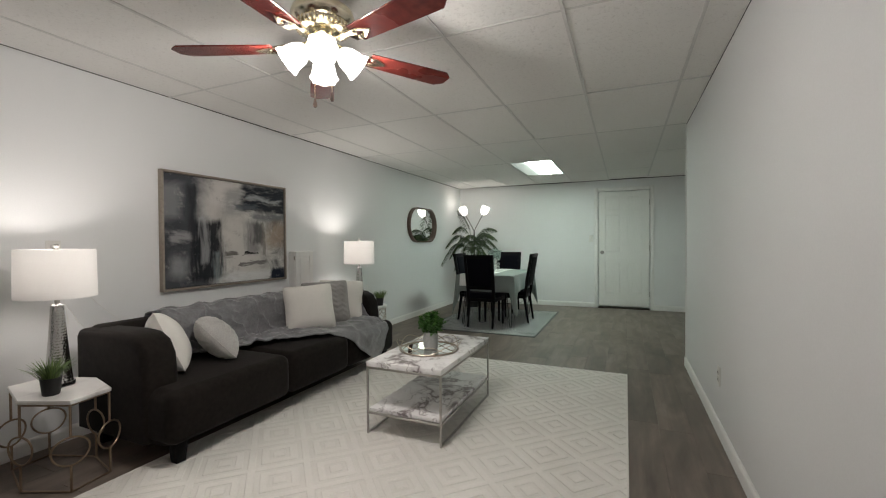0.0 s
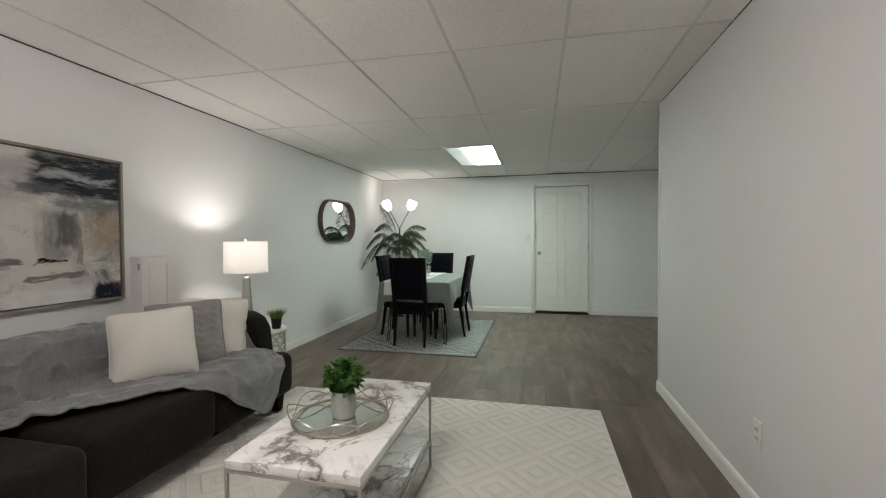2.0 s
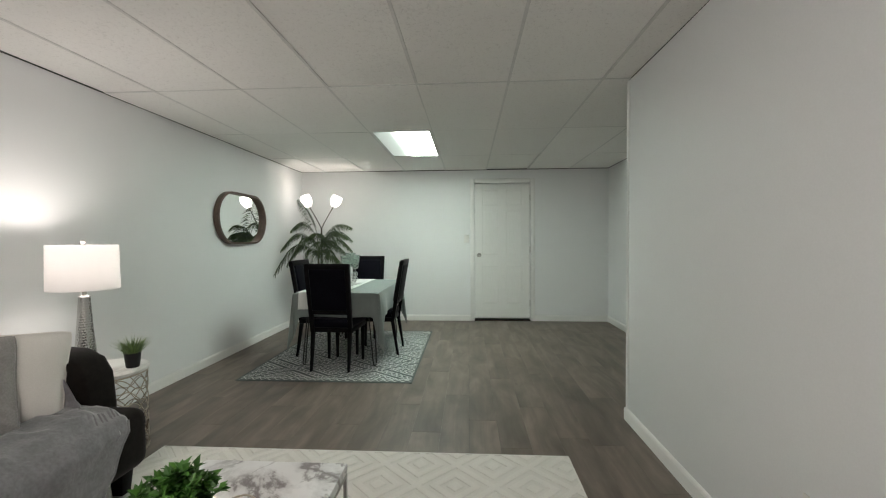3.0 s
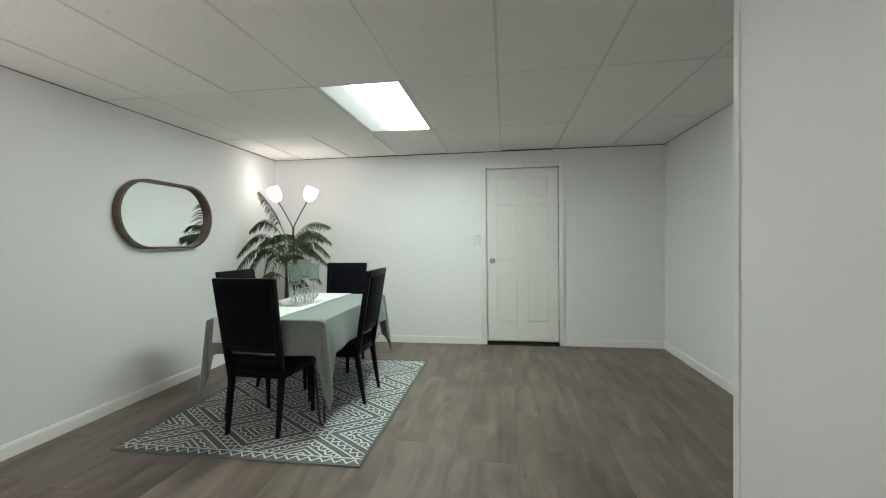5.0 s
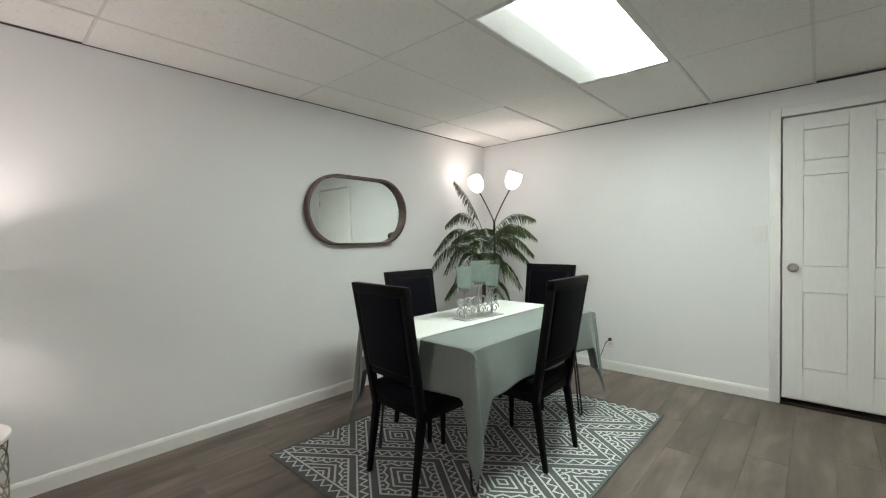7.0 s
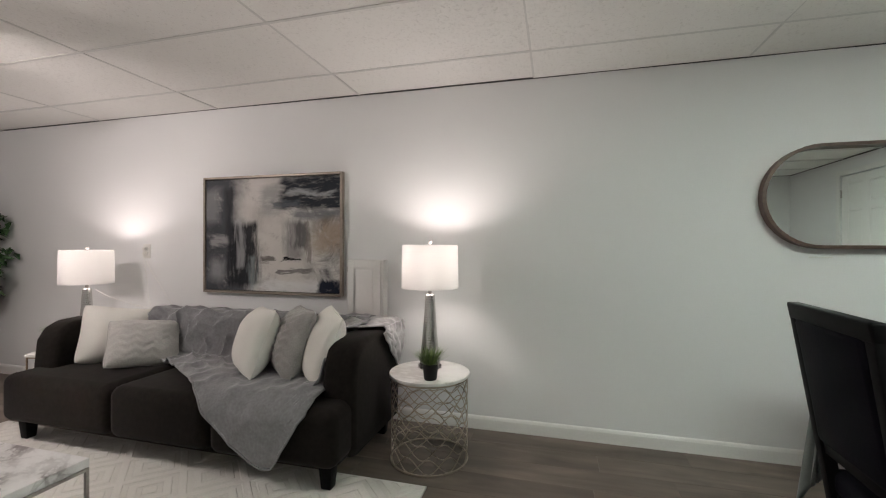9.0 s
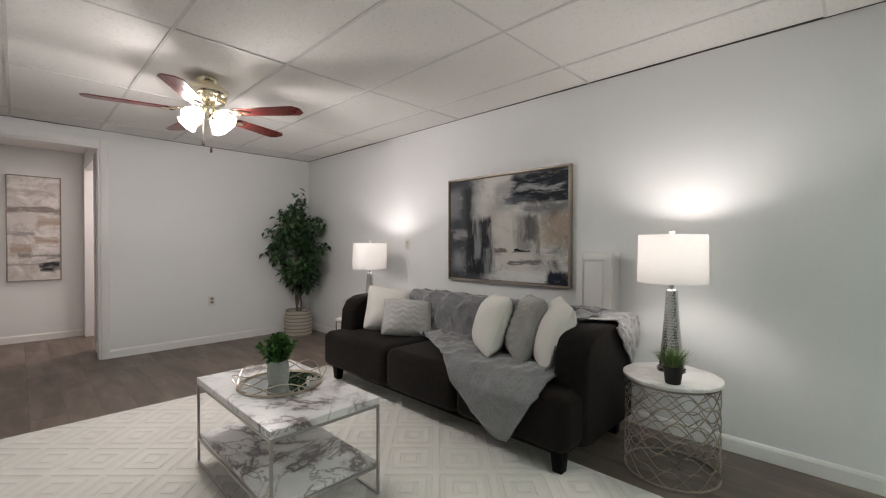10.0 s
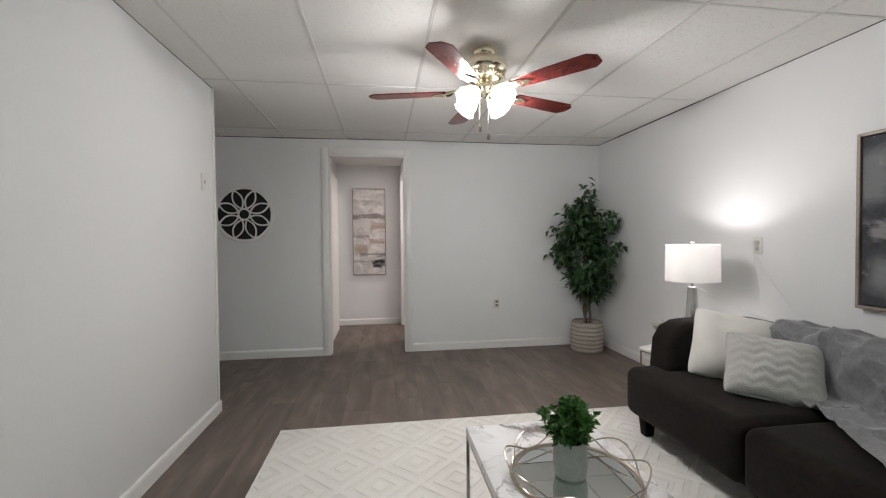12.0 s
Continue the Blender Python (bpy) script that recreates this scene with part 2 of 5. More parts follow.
def basket_material():
    m, nt, bsdf = nodes_of("coiled_rope")
    tc = nt.nodes.new("ShaderNodeTexCoord")
    sep = nt.nodes.new("ShaderNodeSeparateXYZ")
    link(nt, tc.outputs["Object"], sep.inputs[0])
    ang = math_node(nt, "ARCTAN2", sep.outputs[1], sep.outputs[0])
    slope = math_node(nt, "MULTIPLY", math_node(nt, "PINGPONG", ang, 0.52), 0.9)
    s = math_node(nt, "SINE", math_node(nt, "ADD", slope, math_node(nt, "MULTIPLY", sep.outputs[2], 146.0)))
    v, _ = coords(nt, (1, 1, 1))
    n = noise_node(nt, v, 120, 3)
    stripe = ramp(nt, math_node(nt, "ADD", s, math_node(nt, "MULTIPLY", n, 0.4)), ((0.50, 0.0), (0.75, 1.0)))
    cream = mix(nt, n, (0.40, 0.355, 0.30), (0.56, 0.51, 0.45))
    link(nt, mix(nt, math_node(nt, "MULTIPLY", stripe, 0.75), cream, (0.20, 0.18, 0.165)), bsdf.inputs["Base Color"])
    bsdf.inputs["Roughness"].default_value = 0.9
    bump(nt, bsdf, n, 0.5, 0.002)
    return m


M = {
    "wall": surface("wall_paint", (0.745, 0.752, 0.755), (0.79, 0.795, 0.80), 150, 0.7, 0.62, relief=0.12, depth=0.0012, rough_var=0.05),
    "trim": surface("trim_paint", (0.76, 0.755, 0.74), (0.82, 0.815, 0.80), 90, 1.5, 0.38, relief=0.05),
    "door": surface("door_paint", (0.76, 0.755, 0.735), (0.82, 0.815, 0.80), 90, 1.2, 0.36, relief=0.08, stretch=(1, 1, 0.1)),
    "board": ceiling_board(),
    "tee": surface("grid_enamel", (0.60, 0.59, 0.57), (0.70, 0.69, 0.67), 30, 1.0, 0.42, relief=0.0),
    # near-black colour stands for the shade inside joints and gaps
    "gap": surface("gap_shade", (0.05, 0.05, 0.05), (0.08, 0.08, 0.08), 20, 1, 0.9, relief=0),
    "plank": wood_floor(),
    "marble": marble("white_marble"),
    "marble_plain": marble("pale_marble", (0.78, 0.77, 0.75), (0.55, 0.53, 0.51), 1.6),
    "champagne": surface("champagne_metal", (0.42, 0.36, 0.29), (0.55, 0.48, 0.40), 60, 3, 0.3, 1.0, relief=0.05),
    "bronze_gold": surface("antique_gold", (0.26, 0.19, 0.13), (0.38, 0.29, 0.21), 60, 3, 0.36, 1.0, relief=0.05),
    "nickel": surface("brushed_nickel", (0.38, 0.36, 0.34), (0.50, 0.48, 0.45), 80, 3, 0.32, 1.0, relief=0.05),
    "brass": surface("polished_brass", (0.80, 0.72, 0.53), (0.88, 0.82, 0.66), 40, 2, 0.20, 1.0, relief=0.03),
    "mahogany": surface("mahogany", (0.07, 0.009, 0.008), (0.15, 0.024, 0.018), 25, 3, 0.26, relief=0.05, stretch=(1, 1, 1), shift=True),
    "velvet": surface("charcoal_velvet", (0.0078, 0.0062, 0.0054), (0.016, 0.013, 0.0112), 35, 3, 0.9, relief=0.25, sheen=0.06, spec=0.10),
    "black_wood": surface("black_wood", (0.004, 0.004, 0.0045), (0.009, 0.0085, 0.009), 50, 4, 0.46, relief=0.08, spec=0.06),
    "leather": surface("black_leather", (0.003, 0.003, 0.005), (0.006, 0.006, 0.010), 170, 5, 0.55, relief=0.3, spec=0.045),
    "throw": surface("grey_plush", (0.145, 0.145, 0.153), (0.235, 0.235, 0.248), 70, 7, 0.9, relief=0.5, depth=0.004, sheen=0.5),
    # paler, blotchier copy of the grey plush; its sheen is put into the colour
    "throw_sheen": surface("plush_painted_sheen", (0.16, 0.16, 0.165), (0.40, 0.397, 0.395), 26, 9, 0.75, relief=0.6, depth=0.006, sheen=0.4),
    "white_fabric": surface("white_fabric", (0.66, 0.64, 0.60), (0.76, 0.74, 0.70), 220, 4, 0.9, relief=0.4, sheen=0.2),
    "pale_knit": surface("pale_grey_knit", (0.36, 0.35, 0.34), (0.50, 0.49, 0.47), 130, 9, 0.95, relief=0.6, depth=0.004, sheen=0.3),
    "grey_knit": surface("grey_knit", (0.22, 0.21, 0.205), (0.33, 0.32, 0.31), 130, 9, 0.95, relief=0.6, depth=0.004, sheen=0.3),
    "rug_high": surface("cream_pile", (0.66, 0.64, 0.60), (0.76, 0.74, 0.70), 130, 3, 0.95, relief=0.6, depth=0.004, sheen=0.2),
    # same cream pile a little darker: groove shade put into the colour
    "rug_low": surface("carved_pile_shaded", (0.63, 0.61, 0.57), (0.725, 0.705, 0.665), 130, 3, 0.95, relief=0.6, depth=0.004),
    "drug": surface("grey_weave", (0.088, 0.10, 0.10), (0.15, 0.165, 0.165), 190, 4, 0.95, relief=0.5),
    "drug_line": surface("white_yarn", (0.60, 0.62, 0.61), (0.74, 0.75, 0.74), 210, 4, 0.95, relief=0.5),
    "cloth": surface("grey_green_cloth", (0.145, 0.175, 0.168), (0.21, 0.245, 0.235), 210, 3, 0.62, relief=0.2, sheen=0.2),
    "runner": surface("white_runner", (0.66, 0.68, 0.66), (0.75, 0.77, 0.75), 240, 4, 0.8, relief=0.3),
    "shade": shade_cloth(),
    "hammered": hammered(),
    "clear": glass("clear_acrylic", (0.95, 0.95, 0.95)),
    "green_glass": glass("seeded_green_glass", (0.72, 0.82, 0.77), 0.22, 0.86),
    "mirror": mirror_glass(),
    "walnut": surface("walnut_frame", (0.075, 0.045, 0.034), (0.15, 0.095, 0.073), 45, 3, 0.45, relief=0.12, stretch=(1, 1, 1)),
    "art_frame": surface("champagne_frame", (0.24, 0.20, 0.165), (0.36, 0.31, 0.265), 60, 3, 0.42, 0.4, relief=0.1),
    "black": surface("matte_black", (0.004, 0.004, 0.004), (0.010, 0.010, 0.010), 60, 3, 0.6, relief=0.05),
    "plastic": surface("white_plastic", (0.70, 0.69, 0.66), (0.76, 0.75, 0.72), 60, 3, 0.35, relief=0.0),
    "socket": surface("grey_socket", (0.58, 0.57, 0.55), (0.66, 0.65, 0.62), 60, 3, 0.4, relief=0.0),
    "socket_tan": surface("aged_socket", (0.24, 0.21, 0.18), (0.34, 0.30, 0.26), 60, 3, 0.4, relief=0.0),
    "bronze": surface("dark_bronze", (0.03, 0.022, 0.016), (0.06, 0.045, 0.035), 60, 4, 0.4, 0.7, relief=0.1),
    "ceramic": surface("grey_ceramic", (0.27, 0.275, 0.265), (0.36, 0.365, 0.35), 60, 5, 0.6, relief=0.25),
    "soil": surface("dark_soil", (0.012, 0.009, 0.006), (0.04, 0.03, 0.02), 90, 12, 1.0, relief=0.8, depth=0.006),
    "bark": surface("grey_bark", (0.06, 0.045, 0.033), (0.15, 0.12, 0.09), 60, 8, 0.9, relief=0.6, stretch=(1, 1, 0.3)),
    "basket": basket_material(),
    "ficus": leaf_material("ficus_leaf", (0.005, 0.022, 0.008), (0.065, 0.15, 0.05), 0.28),
    "box_leaf": leaf_material("boxwood_leaf", (0.012, 0.06, 0.008), (0.085, 0.23, 0.035), 0.45),
    "grass": leaf_material("grass_blade", (0.025, 0.055, 0.01), (0.14, 0.22, 0.05), 0.55),
    "palm": leaf_material("palm_leaf", (0.006, 0.018, 0.008), (0.068, 0.11, 0.03), 0.55),
    "scroll": surface("antique_silver", (0.36, 0.37, 0.36), (0.52, 0.53, 0.52), 70, 9, 0.38, 0.8, relief=0.2),
    "fan_glass": glowing("lit_frosted_glass", (1, 0.96, 0.90), 4.2),
    "globe": glowing("lit_opal_glass", (1, 0.94, 0.86), 5.5),
    "lens": lens_panel(),
}


# ---- building blocks ----
def add_box(bm, lo, hi, bevel=0.0, seg=2, m=None):
    tmp = bmesh.new()
    bmesh.ops.create_cube(tmp, size=1)
    for v in tmp.verts:
        v.co = Vector([lo[i] + (v.co[i] + 0.5) * (hi[i] - lo[i]) for i in range(3)])
    if bevel:
        bmesh.ops.bevel(tmp, geom=tmp.edges[:], offset=bevel, segments=seg, profile=0.5, affect="EDGES")
    merge(bm, tmp, m)


def merge(bm, tmp, m=None):
    me = bpy.data.meshes.new("tmp")
    if m is not None:
        bmesh.ops.transform(tmp, matrix=m, verts=tmp.verts[:])
    tmp.to_mesh(me)
    tmp.free()
    bm.from_mesh(me)
    bpy.data.meshes.remove(me)


def box(lo, hi, bevel=0.0, seg=2, m=None):
    bm = bmesh.new()
    add_box(bm, lo, hi, bevel, seg, m)
    return bm


def add_lathe(bm, profile, segs=32, m=None, wobble=None):
    """Turn a profile of (radius, z) about z."""
    tmp = bmesh.new()
    rings = []
    for r, z in profile:
        if r < 1e-5:
            rings.append([tmp.verts.new((0, 0, z))])
        else:
            ring = []
            for k in range(segs):
                a = 2 * math.pi * k / segs
                q = r * (1 + (wobble(a, z) if wobble else 0))
                ring.append(tmp.verts.new((q * math.cos(a), q * math.sin(a), z)))
            rings.append(ring)
    for a, b in zip(rings, rings[1:]):
        if len(a) == 1 and len(b) == 1:
            continue
        for k in range(segs):
            n = (k + 1) % segs
            if len(a) == 1:
                tmp.faces.new((a[0], b[n], b[k]))
            elif len(b) == 1:
                tmp.faces.new((a[k], a[n], b[0]))
            else:
                tmp.faces.new((a[k], a[n], b[n], b[k]))
    bmesh.ops.recalc_face_normals(tmp, faces=tmp.faces[:])
    merge(bm, tmp, m)


def lathe(profile, segs=32, m=None, wobble=None):
    bm = bmesh.new()
    add_lathe(bm, profile, segs, m, wobble)
    return bm


def add_tube(bm, pts, r, segs=8, closed=False, taper=None):
    """A round rod along points; taper gives the end's share of the radius."""
    pts = [Vector(p) for p in pts]
    n = len(pts)
    rings = []
    up = Vector((0.13, 0.21, 0.97))
    for i, p in enumerate(pts):
        a = pts[(i - 1) % n] if (closed or i) else p
        b = pts[(i + 1) % n] if (closed or i < n - 1) else p
        d = (b - a).normalized()
        s = d.cross(up)
        if s.length < 1e-3:
            s = d.cross(Vector((1, 0, 0)))
        s.normalize()
        t = s.cross(d)
        q = r * (1 + ((taper - 1) * i / (n - 1) if taper is not None else 0))
        rings.append([bm.verts.new(p + q * (math.cos(2 * math.pi * k / segs) * s + math.sin(2 * math.pi * k / segs) * t)) for k in range(segs)])
    for i in range(n if closed else n - 1):
        a, b = rings[i], rings[(i + 1) % n]
        for k in range(segs):
            bm.faces.new((a[k], a[(k + 1) % segs], b[(k + 1) % segs], b[k]))
    if not closed:
        bm.faces.new(rings[0][::-1])
        bm.faces.new(rings[-1])


def tube(pts, r, segs=8, closed=False, taper=None):
    bm = bmesh.new()
    add_tube(bm, pts, r, segs, closed, taper)
    return bm


def prism(outline, z0, z1, bevel=0.0, seg=2):
    """A flat outline in x, y raised from z0 to z1."""
    bm = bmesh.new()
    low = [bm.verts.new((x, y, z0)) for x, y in outline]
    high = [bm.verts.new((x, y, z1)) for x, y in outline]
    bm.faces.new(low[::-1])
    bm.faces.new(high)
    for i in range(len(low)):
        j = (i + 1) % len(low)
        bm.faces.new((low[i], low[j], high[j], high[i]))
    bmesh.ops.recalc_face_normals(bm, faces=bm.faces[:])
    if bevel:
        bmesh.ops.bevel(bm, geom=bm.edges[:], offset=bevel, segments=seg, profile=0.5, affect="EDGES")
    return bm


def sheet(nu, nv, f):
    bm = bmesh.new()
    g = [[bm.verts.new(f(i / (nu - 1), j / (nv - 1))) for j in range(nv)] for i in range(nu)]
    for i in range(nu - 1):
        for j in range(nv - 1):
            bm.faces.new((g[i][j], g[i + 1][j], g[i + 1][j + 1], g[i][j + 1]))
    return bm


def link_mesh(name, bm, mats, smooth=True):
    me = bpy.data.meshes.new(name)
    bm.to_mesh(me)
    bm.free()
    for m in (mats if isinstance(mats, (list, tuple)) else [mats]):
        me.materials.append(M[m])
    if smooth:
        me.shade_smooth()
        me.set_sharp_from_angle(angle=radians(38))
    return new(name, me)


def part(name, bm, material, parent, label="", smooth=True):
    ob = link_mesh(name, bm, material, smooth)
    ob.parent = parent
    if label:
        tagged(ob, label)
    return ob


def thing(name, label, category, place=(0, 0, 0), turn=0, group=""):
    ob = new(name)
    ob.empty_display_size = 0.1
    ob.matrix_world = pose(*place, 0, 0, turn)
    return tagged(ob, label, category, group)


def setting(name, bm, material, label, category, smooth=False):
    return tagged(link_mesh(name, bm, material, smooth), label, category, kind="structure")


# ---- large structure ----
WT = 0.12
sub = box((X0 - WT, HY - WT, -0.2), (X1 + WT, YF + WT, -0.012))
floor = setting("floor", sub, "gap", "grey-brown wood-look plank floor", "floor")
setting("wall_west", box((X0 - WT, YB - WT, -0.1), (X0, YF + WT, ZC + 0.1)), "wall", "long plain white painted wall behind the sofa", "wall")
far = bmesh.new()
add_box(far, (X0, YF, -0.1), (2.634, YF + WT, ZC + 0.1))
add_box(far, (3.466, YF, -0.1), (X1, YF + WT, ZC + 0.1))
add_box(far, (2.634, YF, 2.062), (3.466, YF + WT, ZC + 0.1))
setting("wall_far", far, "wall", "white painted end wall around the panelled door", "wall")
setting("wall_east", box((X1, YB - WT, -0.1), (X1 + WT, YF + WT, ZC + 0.1)), "wall", "plain white painted side wall", "wall")
back = bmesh.new()
add_box(back, (X0, YB - WT, -0.1), (DX0, YB, ZC + 0.1))
add_box(back, (DX1, YB - WT, -0.1), (X1, YB, ZC + 0.1))
add_box(back, (DX0, YB - WT, DZ), (DX1, YB, ZC + 0.1))
setting("wall_back", back, "wall", "white painted wall with an open doorway", "wall")
setting("wall_partition", box((PX0, PY0, -0.1), (PX1, PY1, ZC + 0.1), 0.006, 2), "wall", "free-standing white painted partition wall", "wall", True)
setting("wall_hall_east", box((HX1, HY, -0.1), (HX1 + WT, YB - WT, ZC + 0.1)), "wall", "white painted hall side wall", "wall")
setting("wall_hall_end", box((HX0 - WT, HY - WT, -0.1), (HX1 + WT, HY, ZC + 0.1)), "wall", "white painted hall end wall behind the canvas", "wall")
hall = bmesh.new()
add_box(hall, (HX0 - WT, -1.02, -0.1), (HX0, YB - WT, ZC + 0.1))
add_box(hall, (HX0 - WT, HY, -0.1), (HX0, -1.90, ZC + 0.1))
add_box(hall, (HX0 - WT, -1.90, 2.05), (HX0, -1.02, ZC + 0.1))
setting("wall_hall_west", hall, "wall", "white painted hall wall with an opening to a lit room", "wall")
room = bmesh.new()
add_box(room, (0.5, HY - WT, -0.1), (HX0 - WT, HY, ZC + 0.1))
add_box(room, (0.38, HY - WT, -0.1), (0.5, YB - WT, ZC + 0.1))
setting("wall_side_room", room, "wall", "white painted side room walls", "wall")

# dropped ceiling of boards laid in a grid
ceil = bmesh.new()
gx = [X0, 0.374, 0.984, 1.594, 2.204, 2.814, 3.424, 4.034, X1]
gy = [YB, -0.112, 1.096, 2.304, 3.512, 4.720, 5.900, 7.108, YF]
rnd = random.Random(4)
for i in range(8):
    for j in range(8):
        if (i, j) == (3, 6):
            continue
        x0, x1, y0, y1 = gx[i] + 0.0035, gx[i + 1] - 0.0035, gy[j] + 0.0035, gy[j + 1] - 0.0035
        lift = rnd.uniform(0.0, 0.004)
        sag = rnd.uniform(0.001, 0.006)
        if (i, j) == (5, 7):
            lift = 0.012
        if j in (5, 6):
            lift -= 0.004
        n = 5
        tilt = [rnd.uniform(-0.002, 0.002) for _ in range(4)]
        rows_ = []
        for a in range(n):
            line = []
            for b in range(n):
                u, w = a / (n - 1), b / (n - 1)
                z = ZC + lift - sag * math.sin(math.pi * u) * math.sin(math.pi * w) + tilt[0] * u + tilt[1] * w
                line.append(ceil.verts.new((x0 + (x1 - x0) * u, y0 + (y1 - y0) * w, z)))
            rows_.append(line)
        for a in range(n - 1):
            for b in range(n - 1):
                ceil.faces.new((rows_[a][b], rows_[a][b + 1], rows_[a + 1][b + 1], rows_[a + 1][b]))
n_board = len(ceil.faces)
for x in gx[1:-1]:
    add_box(ceil, (x - 0.0085, YB, ZC - 0.0030), (x + 0.0085, YF, ZC + 0.03))
for y in gy[1:-1]:
    add_box(ceil, (X0, y - 0.0060, ZC - 0.0020), (X1, y + 0.0065, ZC + 0.03))
ceil.faces.ensure_lookup_table()
for k in range(n_board, len(ceil.faces)):
    ceil.faces[k].material_index = 1
n_tee = len(ceil.faces)
for lo, hi in (((X0, YB, ZC + 0.03), (X1, YF, ZC + 0.1)), ((HX0 - 1.7, HY, ZC + 0.005), (HX1, YB - WT, ZC + 0.1))):
    add_box(ceil, lo, hi)
ceil.faces.ensure_lookup_table()
for k in range(n_tee, n_tee + 6):
    ceil.faces[k].material_index = 2
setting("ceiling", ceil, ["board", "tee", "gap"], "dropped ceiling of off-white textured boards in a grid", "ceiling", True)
# dark uneven strip standing in for shade in the gap between ceiling and walls
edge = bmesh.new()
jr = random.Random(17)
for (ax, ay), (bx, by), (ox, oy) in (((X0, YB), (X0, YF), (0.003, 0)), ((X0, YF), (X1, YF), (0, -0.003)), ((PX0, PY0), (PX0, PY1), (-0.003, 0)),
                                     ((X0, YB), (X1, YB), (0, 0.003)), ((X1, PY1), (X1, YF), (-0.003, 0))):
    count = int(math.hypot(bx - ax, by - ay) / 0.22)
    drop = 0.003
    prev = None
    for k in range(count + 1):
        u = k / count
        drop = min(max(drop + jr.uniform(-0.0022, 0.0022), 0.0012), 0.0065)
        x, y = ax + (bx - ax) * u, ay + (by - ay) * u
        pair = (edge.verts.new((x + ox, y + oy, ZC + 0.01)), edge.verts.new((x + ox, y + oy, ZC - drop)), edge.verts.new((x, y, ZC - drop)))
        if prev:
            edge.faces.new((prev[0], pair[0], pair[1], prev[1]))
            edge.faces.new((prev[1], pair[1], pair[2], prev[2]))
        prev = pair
setting("trim_ceiling_gap_shade", edge, "gap", "dark narrow strip for the shaded gap where the ceiling meets the walls", "trim")


# baseboards
def baseboard(p, q, inward):
    """A rounded-top board from p to q along a wall; inward: the way into the room."""
    bm = bmesh.new()
    d = Vector((q[0] - p[0], q[1] - p[1], 0))
    prof = ((0, 0), (0.013, 0), (0.013, 0.066), (0.009, 0.078), (0.004, 0.084), (0, 0.085))
    a = [bm.verts.new((p[0] + inward[0] * o, p[1] + inward[1] * o, z)) for o, z in prof]
    b = [bm.verts.new((q[0] + inward[0] * o, q[1] + inward[1] * o, z)) for o, z in prof]
    for i in range(len(prof)):
        j = (i + 1) % len(prof)
        bm.faces.new((a[i], a[j], b[j], b[i]))
    bm.faces.new(a)
    bm.faces.new(b[::-1])
    bmesh.ops.recalc_face_normals(bm, faces=bm.faces[:])
    return setting("baseboard", bm, "trim", "white painted wooden baseboard", "baseboard")


baseboard((X0, YB), (X0, YF), (1, 0))
baseboard((X0, YF), (2.579, YF), (0, -1))
baseboard((3.521, YF), (X1, YF), (0, -1))
baseboard((X1, YB), (X1, YF), (-1, 0))
baseboard((PX0, PY0), (PX0, PY1), (-1, 0))
baseboard((PX1, PY0), (PX1, PY1), (1, 0))
baseboard((PX0 - 0.013, PY1), (PX1 + 0.013, PY1), (0, 1))
baseboard((PX0 - 0.013, PY0), (PX1 + 0.013, PY0), (0, -1))
baseboard((X0, YB), (DX0 - 0.07, YB), (0, 1))
baseboard((DX1 + 0.07, YB), (X1, YB), (0, 1))
baseboard((HX0, HY), (HX1, HY), (0, 1))
baseboard((HX0, -1.02 + 0.06), (HX0, YB - WT), (1, 0))
# corner beads on the partition's ends
for x in (PX0 - 0.003, PX1 + 0.003):
    for y in (PY0, PY1):
        s = 0.030 if y == PY0 else -0.030
        setting("trim_corner", box((x - 0.004, min(y, y + s), 0.085), (x + 0.004, max(y, y + s), ZC), 0.002, 1), "trim", "white corner bead on the partition edge", "trim")

# ---- doors ----
def casing(name, x0, x1, z, y, face, w=0.062, depth=0.016):
    bm = bmesh.new()
    lo, hi = sorted((y, y + face * depth))
    add_box(bm, (x0 - w, lo, 0), (x0, hi, z + w), 0.004, 2)
    add_box(bm, (x1, lo, 0), (x1 + w, hi, z + w), 0.004, 2)
    add_box(bm, (x0 + 0.0005, lo, z), (x1 - 0.0005, hi, z + w), 0.004, 2)
    return setting(name, bm, "trim", "white painted door casing", "trim", True)


casing("trim_door_far", 2.637, 3.463, 2.060, YF, -1, 0.064)
casing("trim_doorway_back", DX0, DX1, DZ, YB, 1, 0.068)
jamb = bmesh.new()
add_box(jamb, (DX0 - 0.001, YB - WT - 0.002, 0), (DX0 + 0.016, YB + 0.002, DZ))
add_box(jamb, (DX1 - 0.016, YB - WT - 0.002, 0), (DX1 + 0.001, YB + 0.002, DZ))
add_box(jamb, (DX0 + 0.016, YB - WT - 0.002, DZ - 0.016), (DX1 - 0.016, YB + 0.002, DZ + 0.001))
setting("trim_jamb", jamb, "trim", "white painted doorway lining", "trim")
side_trim = bmesh.new()
for y0, y1, z0, z1 in ((-1.02, -0.955, 0, 2.11), (-1.965, -1.90, 0, 2.11), (-1.8995, -1.0205, 2.05, 2.11)):
    add_box(side_trim, (HX0 - 0.001, y0, z0), (HX0 + 0.015, y1, z1), 0.003, 1)
for y0, y1, z0, z1 in ((-1.78, -1.715, 0, 2.08), (-0.92, -0.855, 0, 2.08), (-1.7145, -0.9205, 2.02, 2.08)):
    add_box(side_trim, (HX1 - 0.015, y0, z0), (HX1 + 0.001, y1, z1), 0.003, 1)
setting("trim_hall_doors", side_trim, "trim", "white painted casings of the hall doors", "trim", True)


